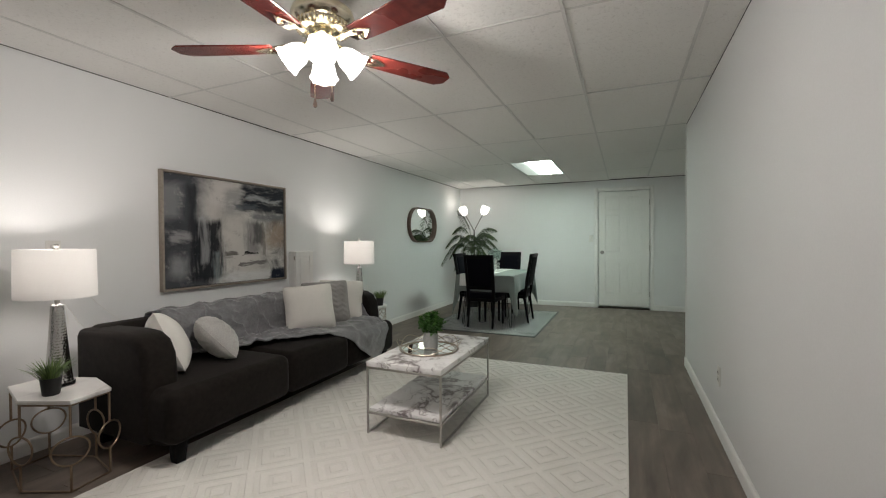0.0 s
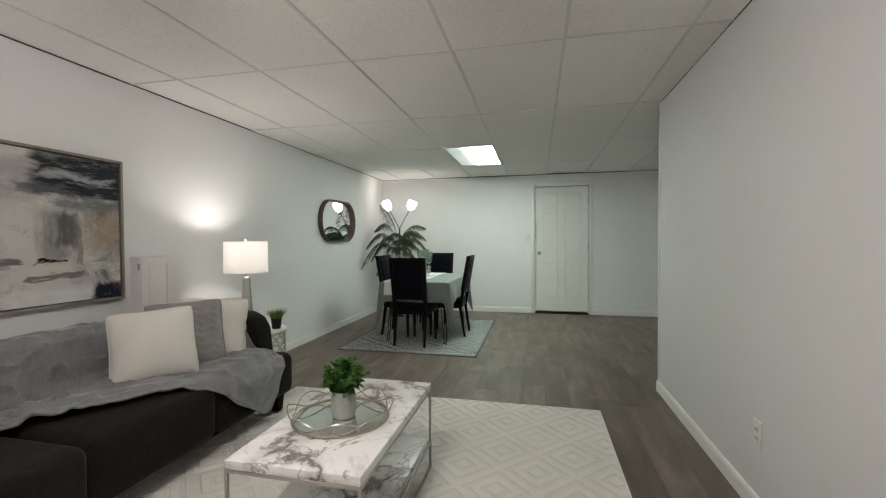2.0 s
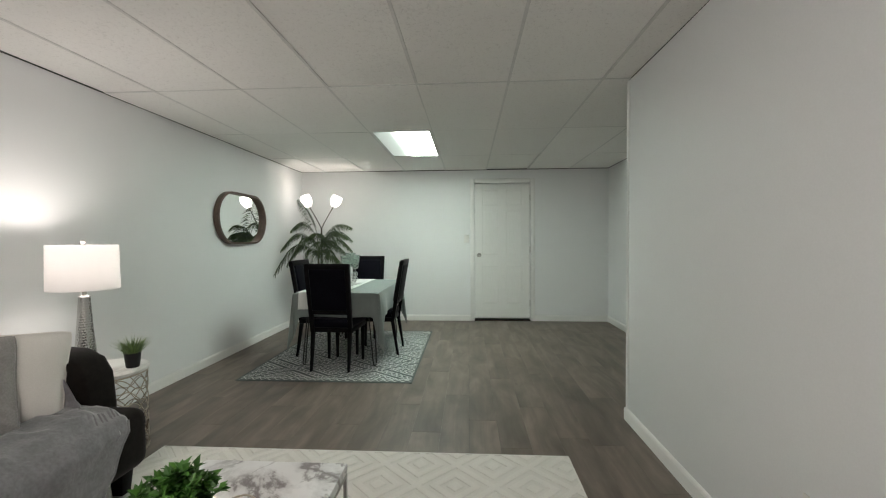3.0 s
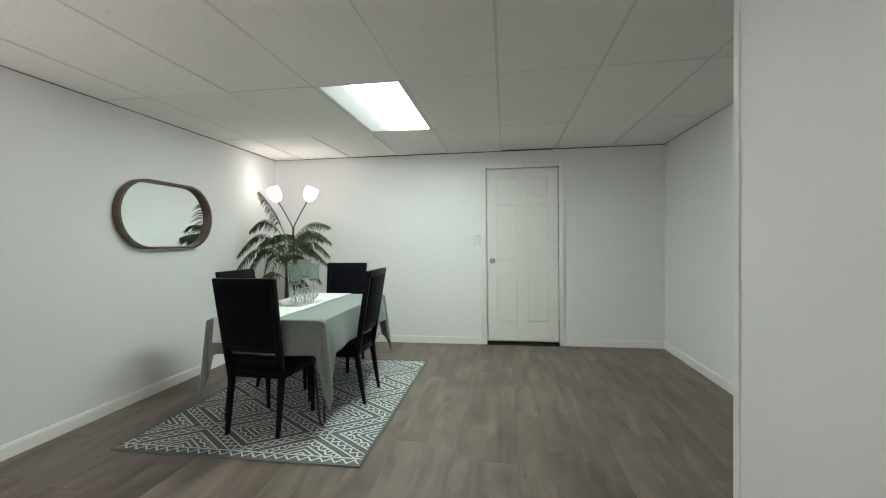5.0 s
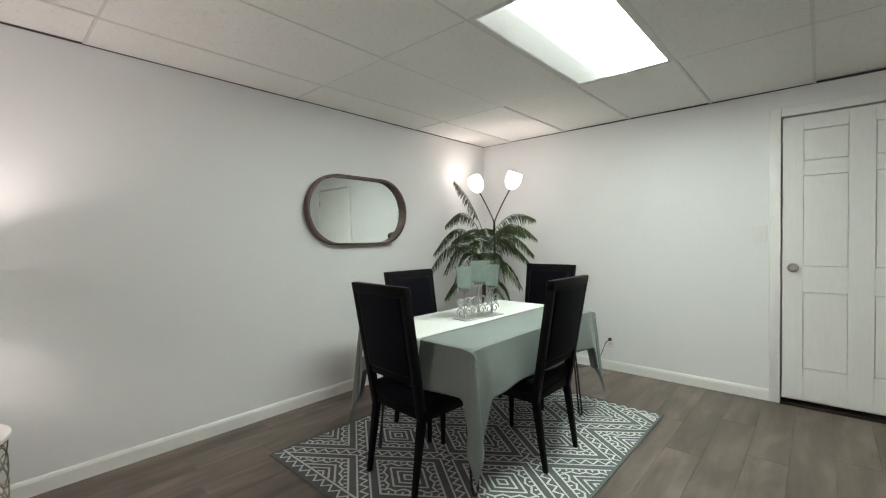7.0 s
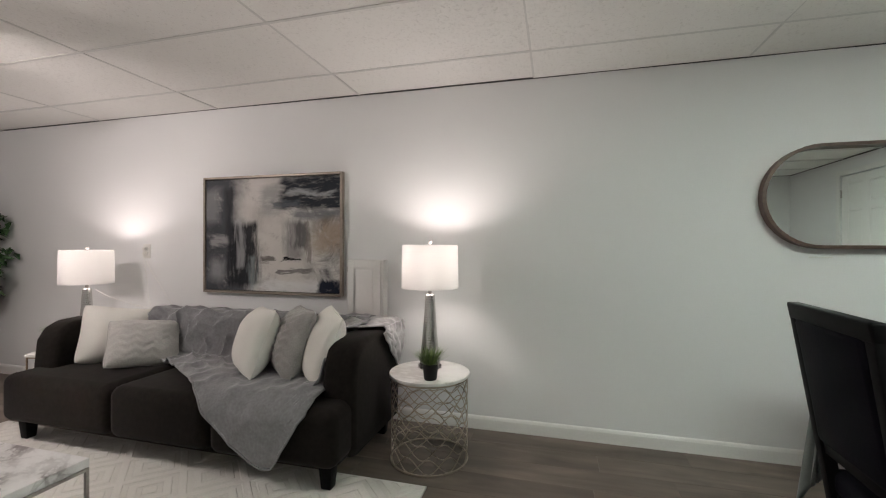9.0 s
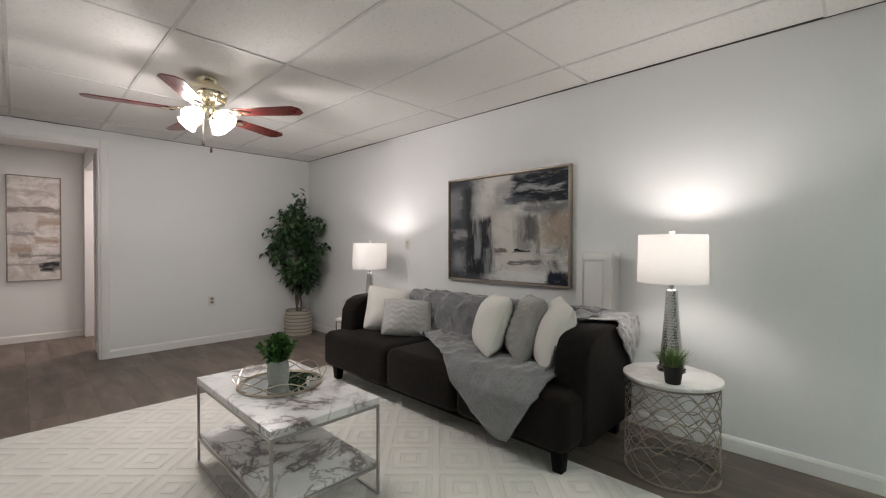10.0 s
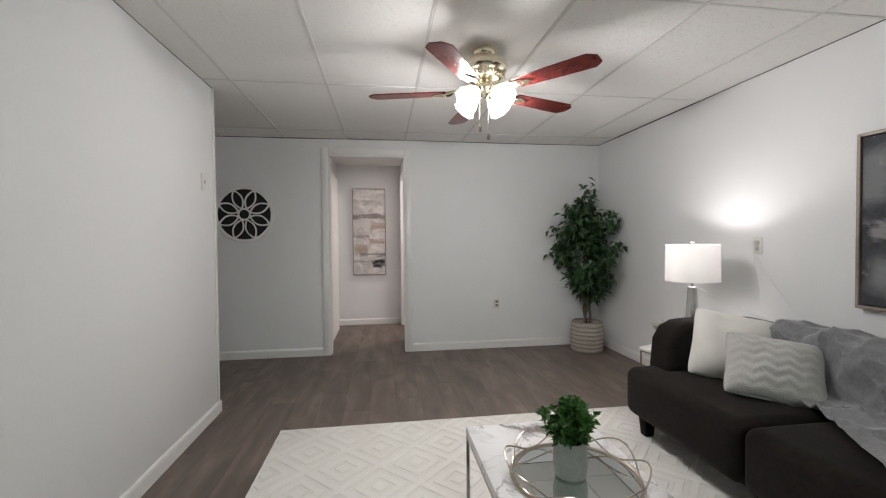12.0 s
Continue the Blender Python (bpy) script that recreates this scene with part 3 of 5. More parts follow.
def panel_door(name, w, h, label):
    """A six-panel slab, its face at y = 0 towards -y, hinge side at +x."""
    door = thing(name, label, "door")
    door["kind"] = "structure"
    part("slab", box((0, 0.020, 0), (w, 0.050, h), 0.002, 1), "door", door)
    sx, mid = 0.115, 0.128
    pw = (w - 2 * sx - mid) / 2
    rails = ((0.23, 0.77), (0.955, 1.585), (1.69, 1.905))
    frame_bm = bmesh.new()
    add_box(frame_bm, (0, 0, 0), (sx, 0.0205, h), 0.002, 1)
    add_box(frame_bm, (w - sx, 0, 0), (w, 0.0205, h), 0.002, 1)
    add_box(frame_bm, (sx + pw, 0, 0.001), (sx + pw + mid, 0.0205, h - 0.001), 0.002, 1)
    zs = [0.0] + [z for r in rails for z in r] + [h]
    for k in range(0, len(zs), 2):
        for x in (sx, sx + pw + mid):
            add_box(frame_bm, (x - 0.002, 0.0003, zs[k]), (x + pw + 0.002, 0.0205, zs[k + 1]), 0.002, 1)
    part("stile_and_rail", frame_bm, "door", door)
    for z0, z1 in rails:
        for x in (sx, sx + pw + mid):
            bm = bmesh.new()
            g = 0.003
            add_box(bm, (x + g, 0.0005, z0 + g), (x + pw - g, 0.021, z1 - g))
            top = [f for f in bm.faces if f.normal.y < -0.9]
            bmesh.ops.inset_region(bm, faces=top, thickness=0.020, depth=0.0)
            for f in bm.faces:
                if f.normal.y < -0.9 and f.calc_area() < (pw - 2 * g - 0.04) * (z1 - z0 - 2 * g - 0.04) * 1.02:
                    for v in f.verts:
                        v.co.y = 0.002
            for v in bm.verts:
                if abs(v.co.y - 0.0005) < 0.0004:
                    v.co.y = 0.0145
            part("panel", bm, "door", door)
    knob = part("knob", lathe(((0, 0.062), (0.017, 0.06), (0.027, 0.05), (0.028, 0.042), (0.02, 0.03), (0.011, 0.022), (0.011, 0.008), (0.033, 0.006), (0.033, 0)), 20,
                              pose(0.06, 0.0, 0.94, 90)), "nickel", door, "tarnished metal knob")
    for z in (0.22, 1.02, 1.80):
        bm = box((w - 0.001, -0.006, z - 0.045), (w + 0.014, 0.004, z + 0.045), 0.002, 1)
        add_lathe(bm, ((0, -0.048), (0.006, -0.048), (0.006, 0.048), (0, 0.048)), 10, pose(w + 0.006, -0.008, z))
        part("hinge", bm, "nickel", door, "painted steel hinge")
    return door


d1 = panel_door("door_1", 0.812, 2.008, "closed white six-panel door with a brass knob")
d1.matrix_world = pose(2.644, YF + 0.008, 0.045)
setting("door_1_threshold", box((2.634, YF - 0.02, -0.004), (3.466, YF + 0.1, 0.016), 0.004, 2), "bronze", "dark metal door threshold", "threshold", True)
setting("wall_behind_door", box((2.5, YF + WT + 0.002, -0.1), (3.6, YF + WT + 0.1, ZC)), "wall", "plain wall closing the doorway", "wall")
d2 = panel_door("door_2", 0.79, 2.0, "white panelled door standing in the hall")
d2.matrix_world = pose(HX1 - 0.004, -1.712, 0.012, 0, 0, 90)
for o in d2.children:
    if o.name.startswith(("hinge", "knob")):
        o.location.y = 0.0

# recessed ceiling light
troffer = thing("ceiling_light", "lit recessed fluorescent troffer with a prismatic lens", "ceiling light", (1.899, 6.504, ZC))
fr = bmesh.new()
for lo, hi in (((-0.297, -0.599, -0.003), (-0.272, 0.599, 0.02)), ((0.272, -0.599, -0.003), (0.297, 0.599, 0.02)),
               ((-0.272, -0.599, -0.003), (0.272, -0.575, 0.02)), ((-0.272, 0.575, -0.003), (0.272, 0.599, 0.02))):
    add_box(fr, lo, hi)
part("frame", fr, "tee", troffer)
part("diffuser", box((-0.272, -0.575, 0.004), (0.272, 0.575, 0.012)), "lens", troffer, "glowing ribbed acrylic lens")


# ---- sofa and what lies on it ----
sofa = thing("sofa", "charcoal velvet three-seat sofa with rounded arms and black feet", "sofa")
SY0, SY1 = 1.62, 3.885
part("base", box((0.17, SY0 + 0.03, 0.125), (0.90, SY1 - 0.03, 0.30), 0.02, 3), "velvet", sofa)
cuts = (SY0 + 0.014, 2.48, 3.145, SY1 - 0.014)
for a, b in zip(cuts, cuts[1:]):
    bm = box((0.24, a + 0.002, 0.128), (0.978, b - 0.002, 0.415), 0.06, 5)
    for v in bm.verts:
        if v.co.z > 0.36:
            u, w = (v.co.x - 0.24) / 0.735, (v.co.y - a) / (b - a)
            v.co.z += 0.018 * math.sin(math.pi * min(max(w, 0), 1)) * math.sin(math.pi * min(max(u, 0), 1))
    part("seat_cushion", bm, "velvet", sofa)


def sofa_arm(y0, y1):
    prof = ((0.165, 0.13), (0.165, 0.66), (0.19, 0.69), (0.56, 0.70), (0.67, 0.692), (0.745, 0.655), (0.79, 0.58), (0.805, 0.42), (0.805, 0.13))
    bm = bmesh.new()
    a = [bm.verts.new((x, y0, z)) for x, z in prof]
    b = [bm.verts.new((x, y1, z)) for x, z in prof]
    bm.faces.new(a)
    bm.faces.new(b[::-1])
    for i in range(len(prof)):
        j = (i + 1) % len(prof)
        bm.faces.new((a[i], b[i], b[j], a[j]))
    bmesh.ops.recalc_face_normals(bm, faces=bm.faces[:])
    rim = [e for e in bm.edges if abs(e.verts[0].co.y - e.verts[1].co.y) < 1e-6 and max(v.co.z for v in e.verts) > 0.2]
    bmesh.ops.bevel(bm, geom=rim, offset=0.036, segments=4, profile=0.5, affect="EDGES")
    return bm


part("arm", sofa_arm(SY0, SY0 + 0.19), "velvet", sofa)
part("arm", sofa_arm(SY1 - 0.19, SY1), "velvet", sofa)
bm = box((0.145, SY0 + 0.05, 0.13), (0.315, SY1 - 0.05, 0.705), 0.06, 5)
for v in bm.verts:
    if v.co.x > 0.2:
        v.co.x += 0.05 * max(0, (0.6 - v.co.z))
part("backrest", bm, "velvet", sofa)
for x in (0.225, 0.885):
    for y in (SY0 + 0.115, SY1 - 0.095):
        foot = box((x - 0.036, y - 0.036, 0), (x + 0.036, y + 0.036, 0.14), 0.005, 2)
        for v in foot.verts:
            if v.co.z < 0.05:
                v.co.x = x + (v.co.x - x) * 0.72
                v.co.y = y + (v.co.y - y) * 0.72
        for v in foot.verts:
            v.co.z += 0.012 if x > 0.5 and v.co.z < 0.02 else 0
        part("foot", foot, "black_wood", sofa)


def pillow_bm(w, h, t, knit=0.0, seed=1, n=34):
    n = 84 if knit else n
    rng = random.Random(seed)
    off = rng.uniform(0, 50)

    def face(sign):
        def f(u, v):
            a, b = 2 * u - 1, 2 * v - 1
            puff = max(0.0, (1 - abs(a) ** 2.3) * (1 - abs(b) ** 2.3)) ** 0.56
            pull = 1 - 0.085 * (a * b) ** 4
            x = w / 2 * a * (1 - 0.085 * (1 - b * b)) * pull
            y = h / 2 * b * (1 - 0.085 * (1 - a * a)) * pull
            q = noise.noise(Vector((x * 7 + off, y * 7, sign * 3.0)))
            z = sign * (t / 2 * puff + 0.007 * q * puff)
            if knit:
                zig = abs(((x / 0.09) % 1) - 0.5) * 2
                z += sign * knit * puff * math.sin(2 * math.pi * (y / 0.048 + 0.5 * zig))
            return (x, y, z)
        return f
    bm = sheet(n, n, face(1))
    low = sheet(n, n, face(-1))
    bmesh.ops.reverse_faces(low, faces=low.faces[:])
    merge(bm, low)
    bmesh.ops.remove_doubles(bm, verts=bm.verts[:], dist=0.0008)
    return bm


def cushion(label, mat, w, h, t, place, normal, roll, knit=0.0, seed=1):
    """A throw pillow that leans; normal: the way its face looks."""
    ob = thing("throw_pillow", label, "pillow", group="pillows on the sofa")
    z = Vector(normal).normalized()
    x = Vector((0, 0, 1)).cross(z).normalized()
    y = z.cross(x)
    rot = Matrix((x, y, z)).transposed().to_4x4() @ pose(0, 0, 0, 0, 0, roll)
    ob.matrix_world = Matrix.Translation(place) @ rot
    part("cover", pillow_bm(w, h, t, knit, seed), mat, ob)
    ring = []
    for k in range(80):
        s = k / 80 * 4
        e, q = int(s), (s % 1) * 2 - 1
        a, b = ((q, -1), (1, q), (-q, 1), (-1, -q))[e]
        pull = 1 - 0.085 * (a * b) ** 4
        ring.append((w / 2 * a * (1 - 0.085 * (1 - b * b)) * pull, h / 2 * b * (1 - 0.085 * (1 - a * a)) * pull, 0))
    part("seam", tube(ring, 0.0035, 6, True), mat, ob)
    return ob


cushion("large white pillow leaning in the sofa corner", "white_fabric", 0.43, 0.41, 0.20, (0.50, 1.94, 0.575), (0.42, 0.82, 0.38), -11, 0, 1)
cushion("pale grey knitted pillow with a wavy weave", "pale_knit", 0.42, 0.36, 0.20, (0.55, 2.235, 0.548), (0.42, 0.62, 0.66), -7, 0.0034, 2)
cushion("white pillow in front on the grey throw", "white_fabric", 0.43, 0.42, 0.23, (0.57, 3.12, 0.622), (0.70, -0.62, 0.36), 3, 0, 3)
cushion("dark grey knitted pillow with a wavy weave", "grey_knit", 0.44, 0.43, 0.22, (0.545, 3.365, 0.627), (0.66, -0.66, 0.36), 2, 0.0048, 4)
cushion("white pillow against the sofa arm", "white_fabric", 0.44, 0.43, 0.21, (0.56, 3.565, 0.622), (0.60, -0.72, 0.36), -4, 0, 5)

# throw blanket: over the back, across the seat, hanging in a point in front
BP = [(0.122, 0.50), (0.122, 0.66), (0.145, 0.715), (0.19, 0.732), (0.265, 0.728), (0.330, 0.69), (0.348, 0.60), (0.358, 0.50), (0.385, 0.452),
      (0.50, 0.448), (0.70, 0.445), (0.88, 0.438), (0.955, 0.415), (0.990, 0.36), (0.995, 0.25), (0.998, 0.09)]
BL = [0.0]
for p, q in zip(BP, BP[1:]):
    BL.append(BL[-1] + math.hypot(q[0] - p[0], q[1] - p[1]))


def along(s):
    s = min(max(s, 0), BL[-1] - 1e-5)
    for i in range(len(BP) - 1):
        if s <= BL[i + 1]:
            k = (s - BL[i]) / (BL[i + 1] - BL[i])
            return (BP[i][0] + k * (BP[i + 1][0] - BP[i][0]), BP[i][1] + k * (BP[i + 1][1] - BP[i][1]))
    return BP[-1]


def reach(y):
    """How far along the sofa's profile the throw reaches at y."""
    pts = ((2.02, 0.56), (2.10, 0.74), (2.35, 0.82), (2.75, 1.02), (2.98, 1.17), (3.08, 1.24), (3.26, 1.40), (3.49, 1.545), (3.56, 1.535), (3.70, 1.30), (3.79, 1.16))
    for (a, p), (b, q) in zip(pts, pts[1:]):
        if y <= b:
            return p + (q - p) * (y - a) / (b - a)
    return pts[-1][1]


def throw_shape(u, v):
    y = 2.02 + 1.705 * u
    s0 = 0.06 + 0.05 * math.sin(5 * u)
    s = s0 + (reach(y) - s0) * v
    x, z = along(s)
    lower = max(0, min(1, (s - 0.8) / 0.3))
    amp = 0.016 + 0.014 * (1 - lower)
    w = noise.noise(Vector((y * 5 + s * 2.5, s * 2.0, 1.3))) + 0.7 * noise.noise(Vector((y * 13 + s * 7, s * 4, 7.7)))
    crease = noise.noise(Vector((y * 7 - s * 5, s * 6 + y * 2, 4.1)))
    ridge = 0.026 * max(0.0, 1 - abs(crease) * 2.6) ** 2
    bunch = max(0, 1 - abs(y - 2.30) / 0.5) * (1 - lower)
    fold = 0.030 * math.sin(26 * y + 13 * s + 2.5 * w) * bunch + ridge * (1 - 0.55 * lower)
    lift = 0.012 + max(-0.006, amp * w + fold)
    if s > 1.2:
        return (x + lift * 0.8, y - 0.04 * (s - 1.2) * (y - 3.4), z)
    if s < 0.75:
        return (x + lift * 0.7, y + 0.02 * w, z + 0.5 * lift)
    return (x, y + 0.02 * w, z + lift)


blanket = thing("throw_blanket", "grey plush throw draped over the sofa back and seat", "blanket")
body = part("cloth", sheet(110, 100, throw_shape), "throw", blanket)
sol = body.modifiers.new("thick", "SOLIDIFY")
sol.thickness, sol.offset = 0.007, 1


def corner_shape(u, v):
    """The part thrown over the sofa's back corner and arm, coming to a point."""
    y = 3.60 + 0.315 * u
    n = 0.012 * noise.noise(Vector((u * 5, v * 5, 3)))
    x = 0.155 + v * (0.43 - 0.20 * u)
    z = 0.728 + 0.012 * math.sin(6 * v) + n
    if y > 3.865:
        z -= min(0.02, (y - 3.865) * 0.4)
    return (x, y, z)


def hang_shape(u, v):
    a = 0.17 + 0.30 * u
    drop = (0.27 - 0.20 * abs(u - 0.25) * 1.6) * v
    n = 0.010 * noise.noise(Vector((u * 6, v * 6, 9)))
    return (a + 0.02 * v, 3.905 + 0.014 * math.sin(3 * v) + n, 0.722 - max(drop, 0))


def arm_shape(u, v):
    """The part that climbs the arm's inner side and turns over its top."""
    path = ((3.60, 0.462), (3.665, 0.466), (3.684, 0.50), (3.687, 0.62), (3.690, 0.685), (3.715, 0.716), (3.76, 0.722))
    k = min(v * 6, 5.999)
    i = int(k)
    y = path[i][0] + (path[i + 1][0] - path[i][0]) * (k - i)
    z = path[i][1] + (path[i + 1][1] - path[i][1]) * (k - i)
    x1 = 0.83 - 0.30 * v ** 1.4 + 0.02 * math.sin(7 * v)
    x = 0.28 + (x1 - 0.28) * u
    n = 0.010 * noise.noise(Vector((x * 9, v * 3, 5))) + 0.008 * math.sin(30 * x + 4 * v)
    return (x, y - 0.004 - abs(n) * 0.8, z + (abs(n) if v > 0.8 or v < 0.2 else 0))


# corner and hanging piece take the plush with the painted-in sheen
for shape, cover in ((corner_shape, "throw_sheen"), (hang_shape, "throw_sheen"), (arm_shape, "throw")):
    ob = part("folded_corner", sheet(34, 34, shape), cover, blanket, "folded-over corner of the throw, its sheen painted paler" if cover != "throw" else "")
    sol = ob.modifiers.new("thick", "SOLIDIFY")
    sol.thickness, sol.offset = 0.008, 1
bmf = bmesh.new()
add_tube(bmf, [throw_shape(k / 60, 1.0) for k in range(61)], 0.006, 6)
part("hem", bmf, "throw", blanket)

# ---- cream rug ----
RX0, RX1, RY0, RY1 = 0.755, 3.092, 1.315, 4.245
cell = 0.272
bm = bmesh.new()
levels = ((0.0, 0.012), (0.105, 0.012), (0.12, 0.0088), (0.19, 0.0088), (0.205, 0.012), (0.325, 0.012), (0.34, 0.0088), (0.425, 0.0088), (0.44, 0.012), (0.5, 0.012))
c45 = math.sqrt(0.5)
for i in range(-16, 17):
    for j in range(-16, 17):
        cu, cv = (i + 0.5) * cell, (j + 0.5) * cell
        wx, wy = (cu - cv) * c45 + 1.9, (cu + cv) * c45 + 2.78
        if not (RX0 - 0.25 < wx < RX1 + 0.25 and RY0 - 0.25 < wy < RY1 + 0.25):
            continue
        prev = None
        for d, z in levels:
            q = [(cu - d * cell, cv - d * cell), (cu + d * cell, cv - d * cell), (cu + d * cell, cv + d * cell), (cu - d * cell, cv + d * cell)]
            if d == 0:
                ring = None
            else:
                ring = [bm.verts.new(((a - b) * c45 + 1.9, (a + b) * c45 + 2.78, z)) for a, b in q]
                if prev is None:
                    bm.faces.new(ring)
                else:
                    for k in range(4):
                        f = bm.faces.new((prev[k], ring[k], ring[(k + 1) % 4], prev[(k + 1) % 4]))
                        if min(prev[0].co.z, ring[0].co.z) < 0.01:
                            f.material_index = 1
                prev = ring
for co, no in (((RX0, 0, 0), (-1, 0, 0)), ((RX1, 0, 0), (1, 0, 0)), ((0, RY0, 0), (0, -1, 0)), ((0, RY1, 0), (0, 1, 0))):
    bmesh.ops.bisect_plane(bm, geom=bm.verts[:] + bm.edges[:] + bm.faces[:], plane_co=co, plane_no=no, clear_outer=True)
bmesh.ops.remove_doubles(bm, verts=bm.verts[:], dist=0.0005)
bmesh.ops.recalc_face_normals(bm, faces=bm.faces[:])
rug = thing("area_rug", "cream area rug with carved concentric diamonds", "rug")
part("carved_surface", bm, ["rug_high", "rug_low"], rug, smooth=False)
bm = bmesh.new()
add_box(bm, (RX0 - 0.006, RY0 - 0.006, 0.001), (RX1 + 0.006, RY0 + 0.006, 0.0125), 0.003, 2)
add_box(bm, (RX0 - 0.006, RY1 - 0.006, 0.001), (RX1 + 0.006, RY1 + 0.006, 0.0125), 0.003, 2)
add_box(bm, (RX0 - 0.006, RY0 + 0.006, 0.001), (RX0 + 0.006, RY1 - 0.006, 0.0125), 0.003, 2)
add_box(bm, (RX1 - 0.006, RY0 + 0.006, 0.001), (RX1 + 0.006, RY1 - 0.006, 0.0125), 0.003, 2)
part("binding", bm, "rug_high", rug)

# ---- coffee table, tray and plant ----
CX0, CX1, CY0, CY1, CZ = 1.630, 2.130, 2.407, 3.304, 0.455
table = thing("coffee_table", "white veined marble coffee table on a slim metal frame", "coffee table", ((CX0 + CX1) / 2, (CY0 + CY1) / 2, 0.012))
hx, hy = (CX1 - CX0) / 2, (CY1 - CY0) / 2
part("tabletop", box((-hx, -hy, CZ - 0.044), (hx, hy, CZ - 0.012), 0.003, 2), "marble", table)
part("shelf", box((-hx + 0.013, -hy + 0.013, 0.135), (hx - 0.013, hy - 0.013, 0.155), 0.003, 2), "marble", table)
for sx in (-1, 1):
    for sy in (-1, 1):
        part("leg", box((sx * (hx - 0.006) - 0.006, sy * (hy - 0.006) - 0.006, 0), (sx * (hx - 0.006) + 0.006, sy * (hy - 0.006) + 0.006, CZ - 0.0445), 0.0015, 1), "nickel", table)
    for z in (0.0005, 0.122, CZ - 0.057):
        part("rail", box((sx * (hx - 0.006) - 0.0055, -hy + 0.012, z), (sx * (hx - 0.006) + 0.0055, hy - 0.012, z + 0.012), 0.0015, 1), "nickel", table)
for sy in (-1, 1):
    for z in (0.122, CZ - 0.057):
        part("cross_rail", box((-hx + 0.012, sy * (hy - 0.006) - 0.0055, z), (hx - 0.012, sy * (hy - 0.006) + 0.0055, z + 0.012), 0.0015, 1), "nickel", table)

TRAY = (1.865, 2.81)
tray = thing("mirror_tray", "round mirrored tray with a gold looped wire rim", "tray", (*TRAY, CZ))
part("mirror", lathe(((0, 0.001), (0.193, 0.001), (0.195, 0.003), (0.193, 0.006), (0, 0.006)), 56), "mirror", tray, "round mirror base")
circ = [(0.196 * math.cos(2 * math.pi * k / 64), 0.196 * math.sin(2 * math.pi * k / 64), 0.007) for k in range(64)]
part("ring", tube(circ, 0.0055, 8, True), "champagne", tray, "gold-toned metal ring")
for ph in (0, math.pi):
    pts = []
    for k in range(140):
        a = 2 * math.pi * k / 140
        s = math.sin(4 * a + ph)
        pts.append(((0.205 + 0.012 * s) * math.cos(a), (0.205 + 0.012 * s) * math.sin(a), 0.036 + 0.026 * s))
    part("wire_loop", tube(pts, 0.0026, 6, True), "champagne", tray, "wavy gold wire")


def leaf(bm, p, d, up, length, width, fold=0.25, bend=0.3):
    """A pointed leaf from p along d, creased along its middle, drooping at the tip."""
    d, up = Vector(d).normalized(), Vector(up)
    s = d.cross(up)
    if s.length < 1e-3:
        s = d.cross(Vector((1, 0.3, 0)))
    s.normalize()
    n = s.cross(d)
    p = Vector(p)
    a = bm.verts.new(p)
    m1 = bm.verts.new(p + d * length * 0.45 - n * length * bend * 0.15)
    tip = bm.verts.new(p + d * length - n * length * bend)
    l1 = bm.verts.new(p + d * length * 0.42 + s * width / 2 + n * width * fold)
    r1 = bm.verts.new(p + d * length * 0.42 - s * width / 2 + n * width * fold)
    for tri in ((a, m1, l1), (a, r1, m1), (l1, m1, tip), (m1, r1, tip)):
        bm.faces.new(tri)


def bushy(seed, count, r, h0, h1, length, width, stems=16):
    rng = random.Random(seed)
    bm, st = bmesh.new(), bmesh.new()
    for _ in range(stems):
        a, e = rng.uniform(0, 6.283), rng.uniform(0.0, 1.0)
        top = Vector((r * e * math.cos(a), r * e * math.sin(a), h0 + (h1 - h0) * (1 - 0.45 * e * e) * rng.uniform(0.8, 1.0)))
        root = Vector((top.x * 0.25, top.y * 0.25, h0 - 0.02))
        pts = [root.lerp(top, k / 4) + Vector((0, 0, 0.012 * math.sin(k * 0.8))) for k in range(5)]
        add_tube(st, pts, 0.0014, 5)
        for _ in range(count // stems):
            k = rng.uniform(0.25, 1.0)
            p = root.lerp(top, k)
            d = Vector((rng.gauss(0, 1), rng.gauss(0, 1), rng.gauss(0.25, 0.7))).normalized() + 0.5 * (top - root).normalized()
            leaf(bm, p + d.normalized() * 0.006, d, (rng.gauss(0, 0.4), rng.gauss(0, 0.4), 1), length * rng.uniform(0.6, 1.15), width * rng.uniform(0.7, 1.1), 0.2, 0.15)
    return bm, st


plant = thing("potted_plant", "small bushy green plant in a grey ceramic pot", "plant", (1.878, 2.808, CZ + 0.006))
part("pot", lathe(((0, 0), (0.040, 0), (0.047, 0.006), (0.053, 0.04), (0.051, 0.085), (0.044, 0.112), (0.041, 0.112), (0.046, 0.085), (0.046, 0.075), (0, 0.072)), 36), "ceramic", plant)
part("soil", lathe(((0, 0.096), (0.030, 0.097), (0.0445, 0.094)), 24), "soil", plant)
leaves, stems = bushy(5, 1500, 0.088, 0.115, 0.235, 0.027, 0.020, 34)
part("foliage", leaves, "box_leaf", plant, smooth=False)
part("stems", stems, "box_leaf", plant)


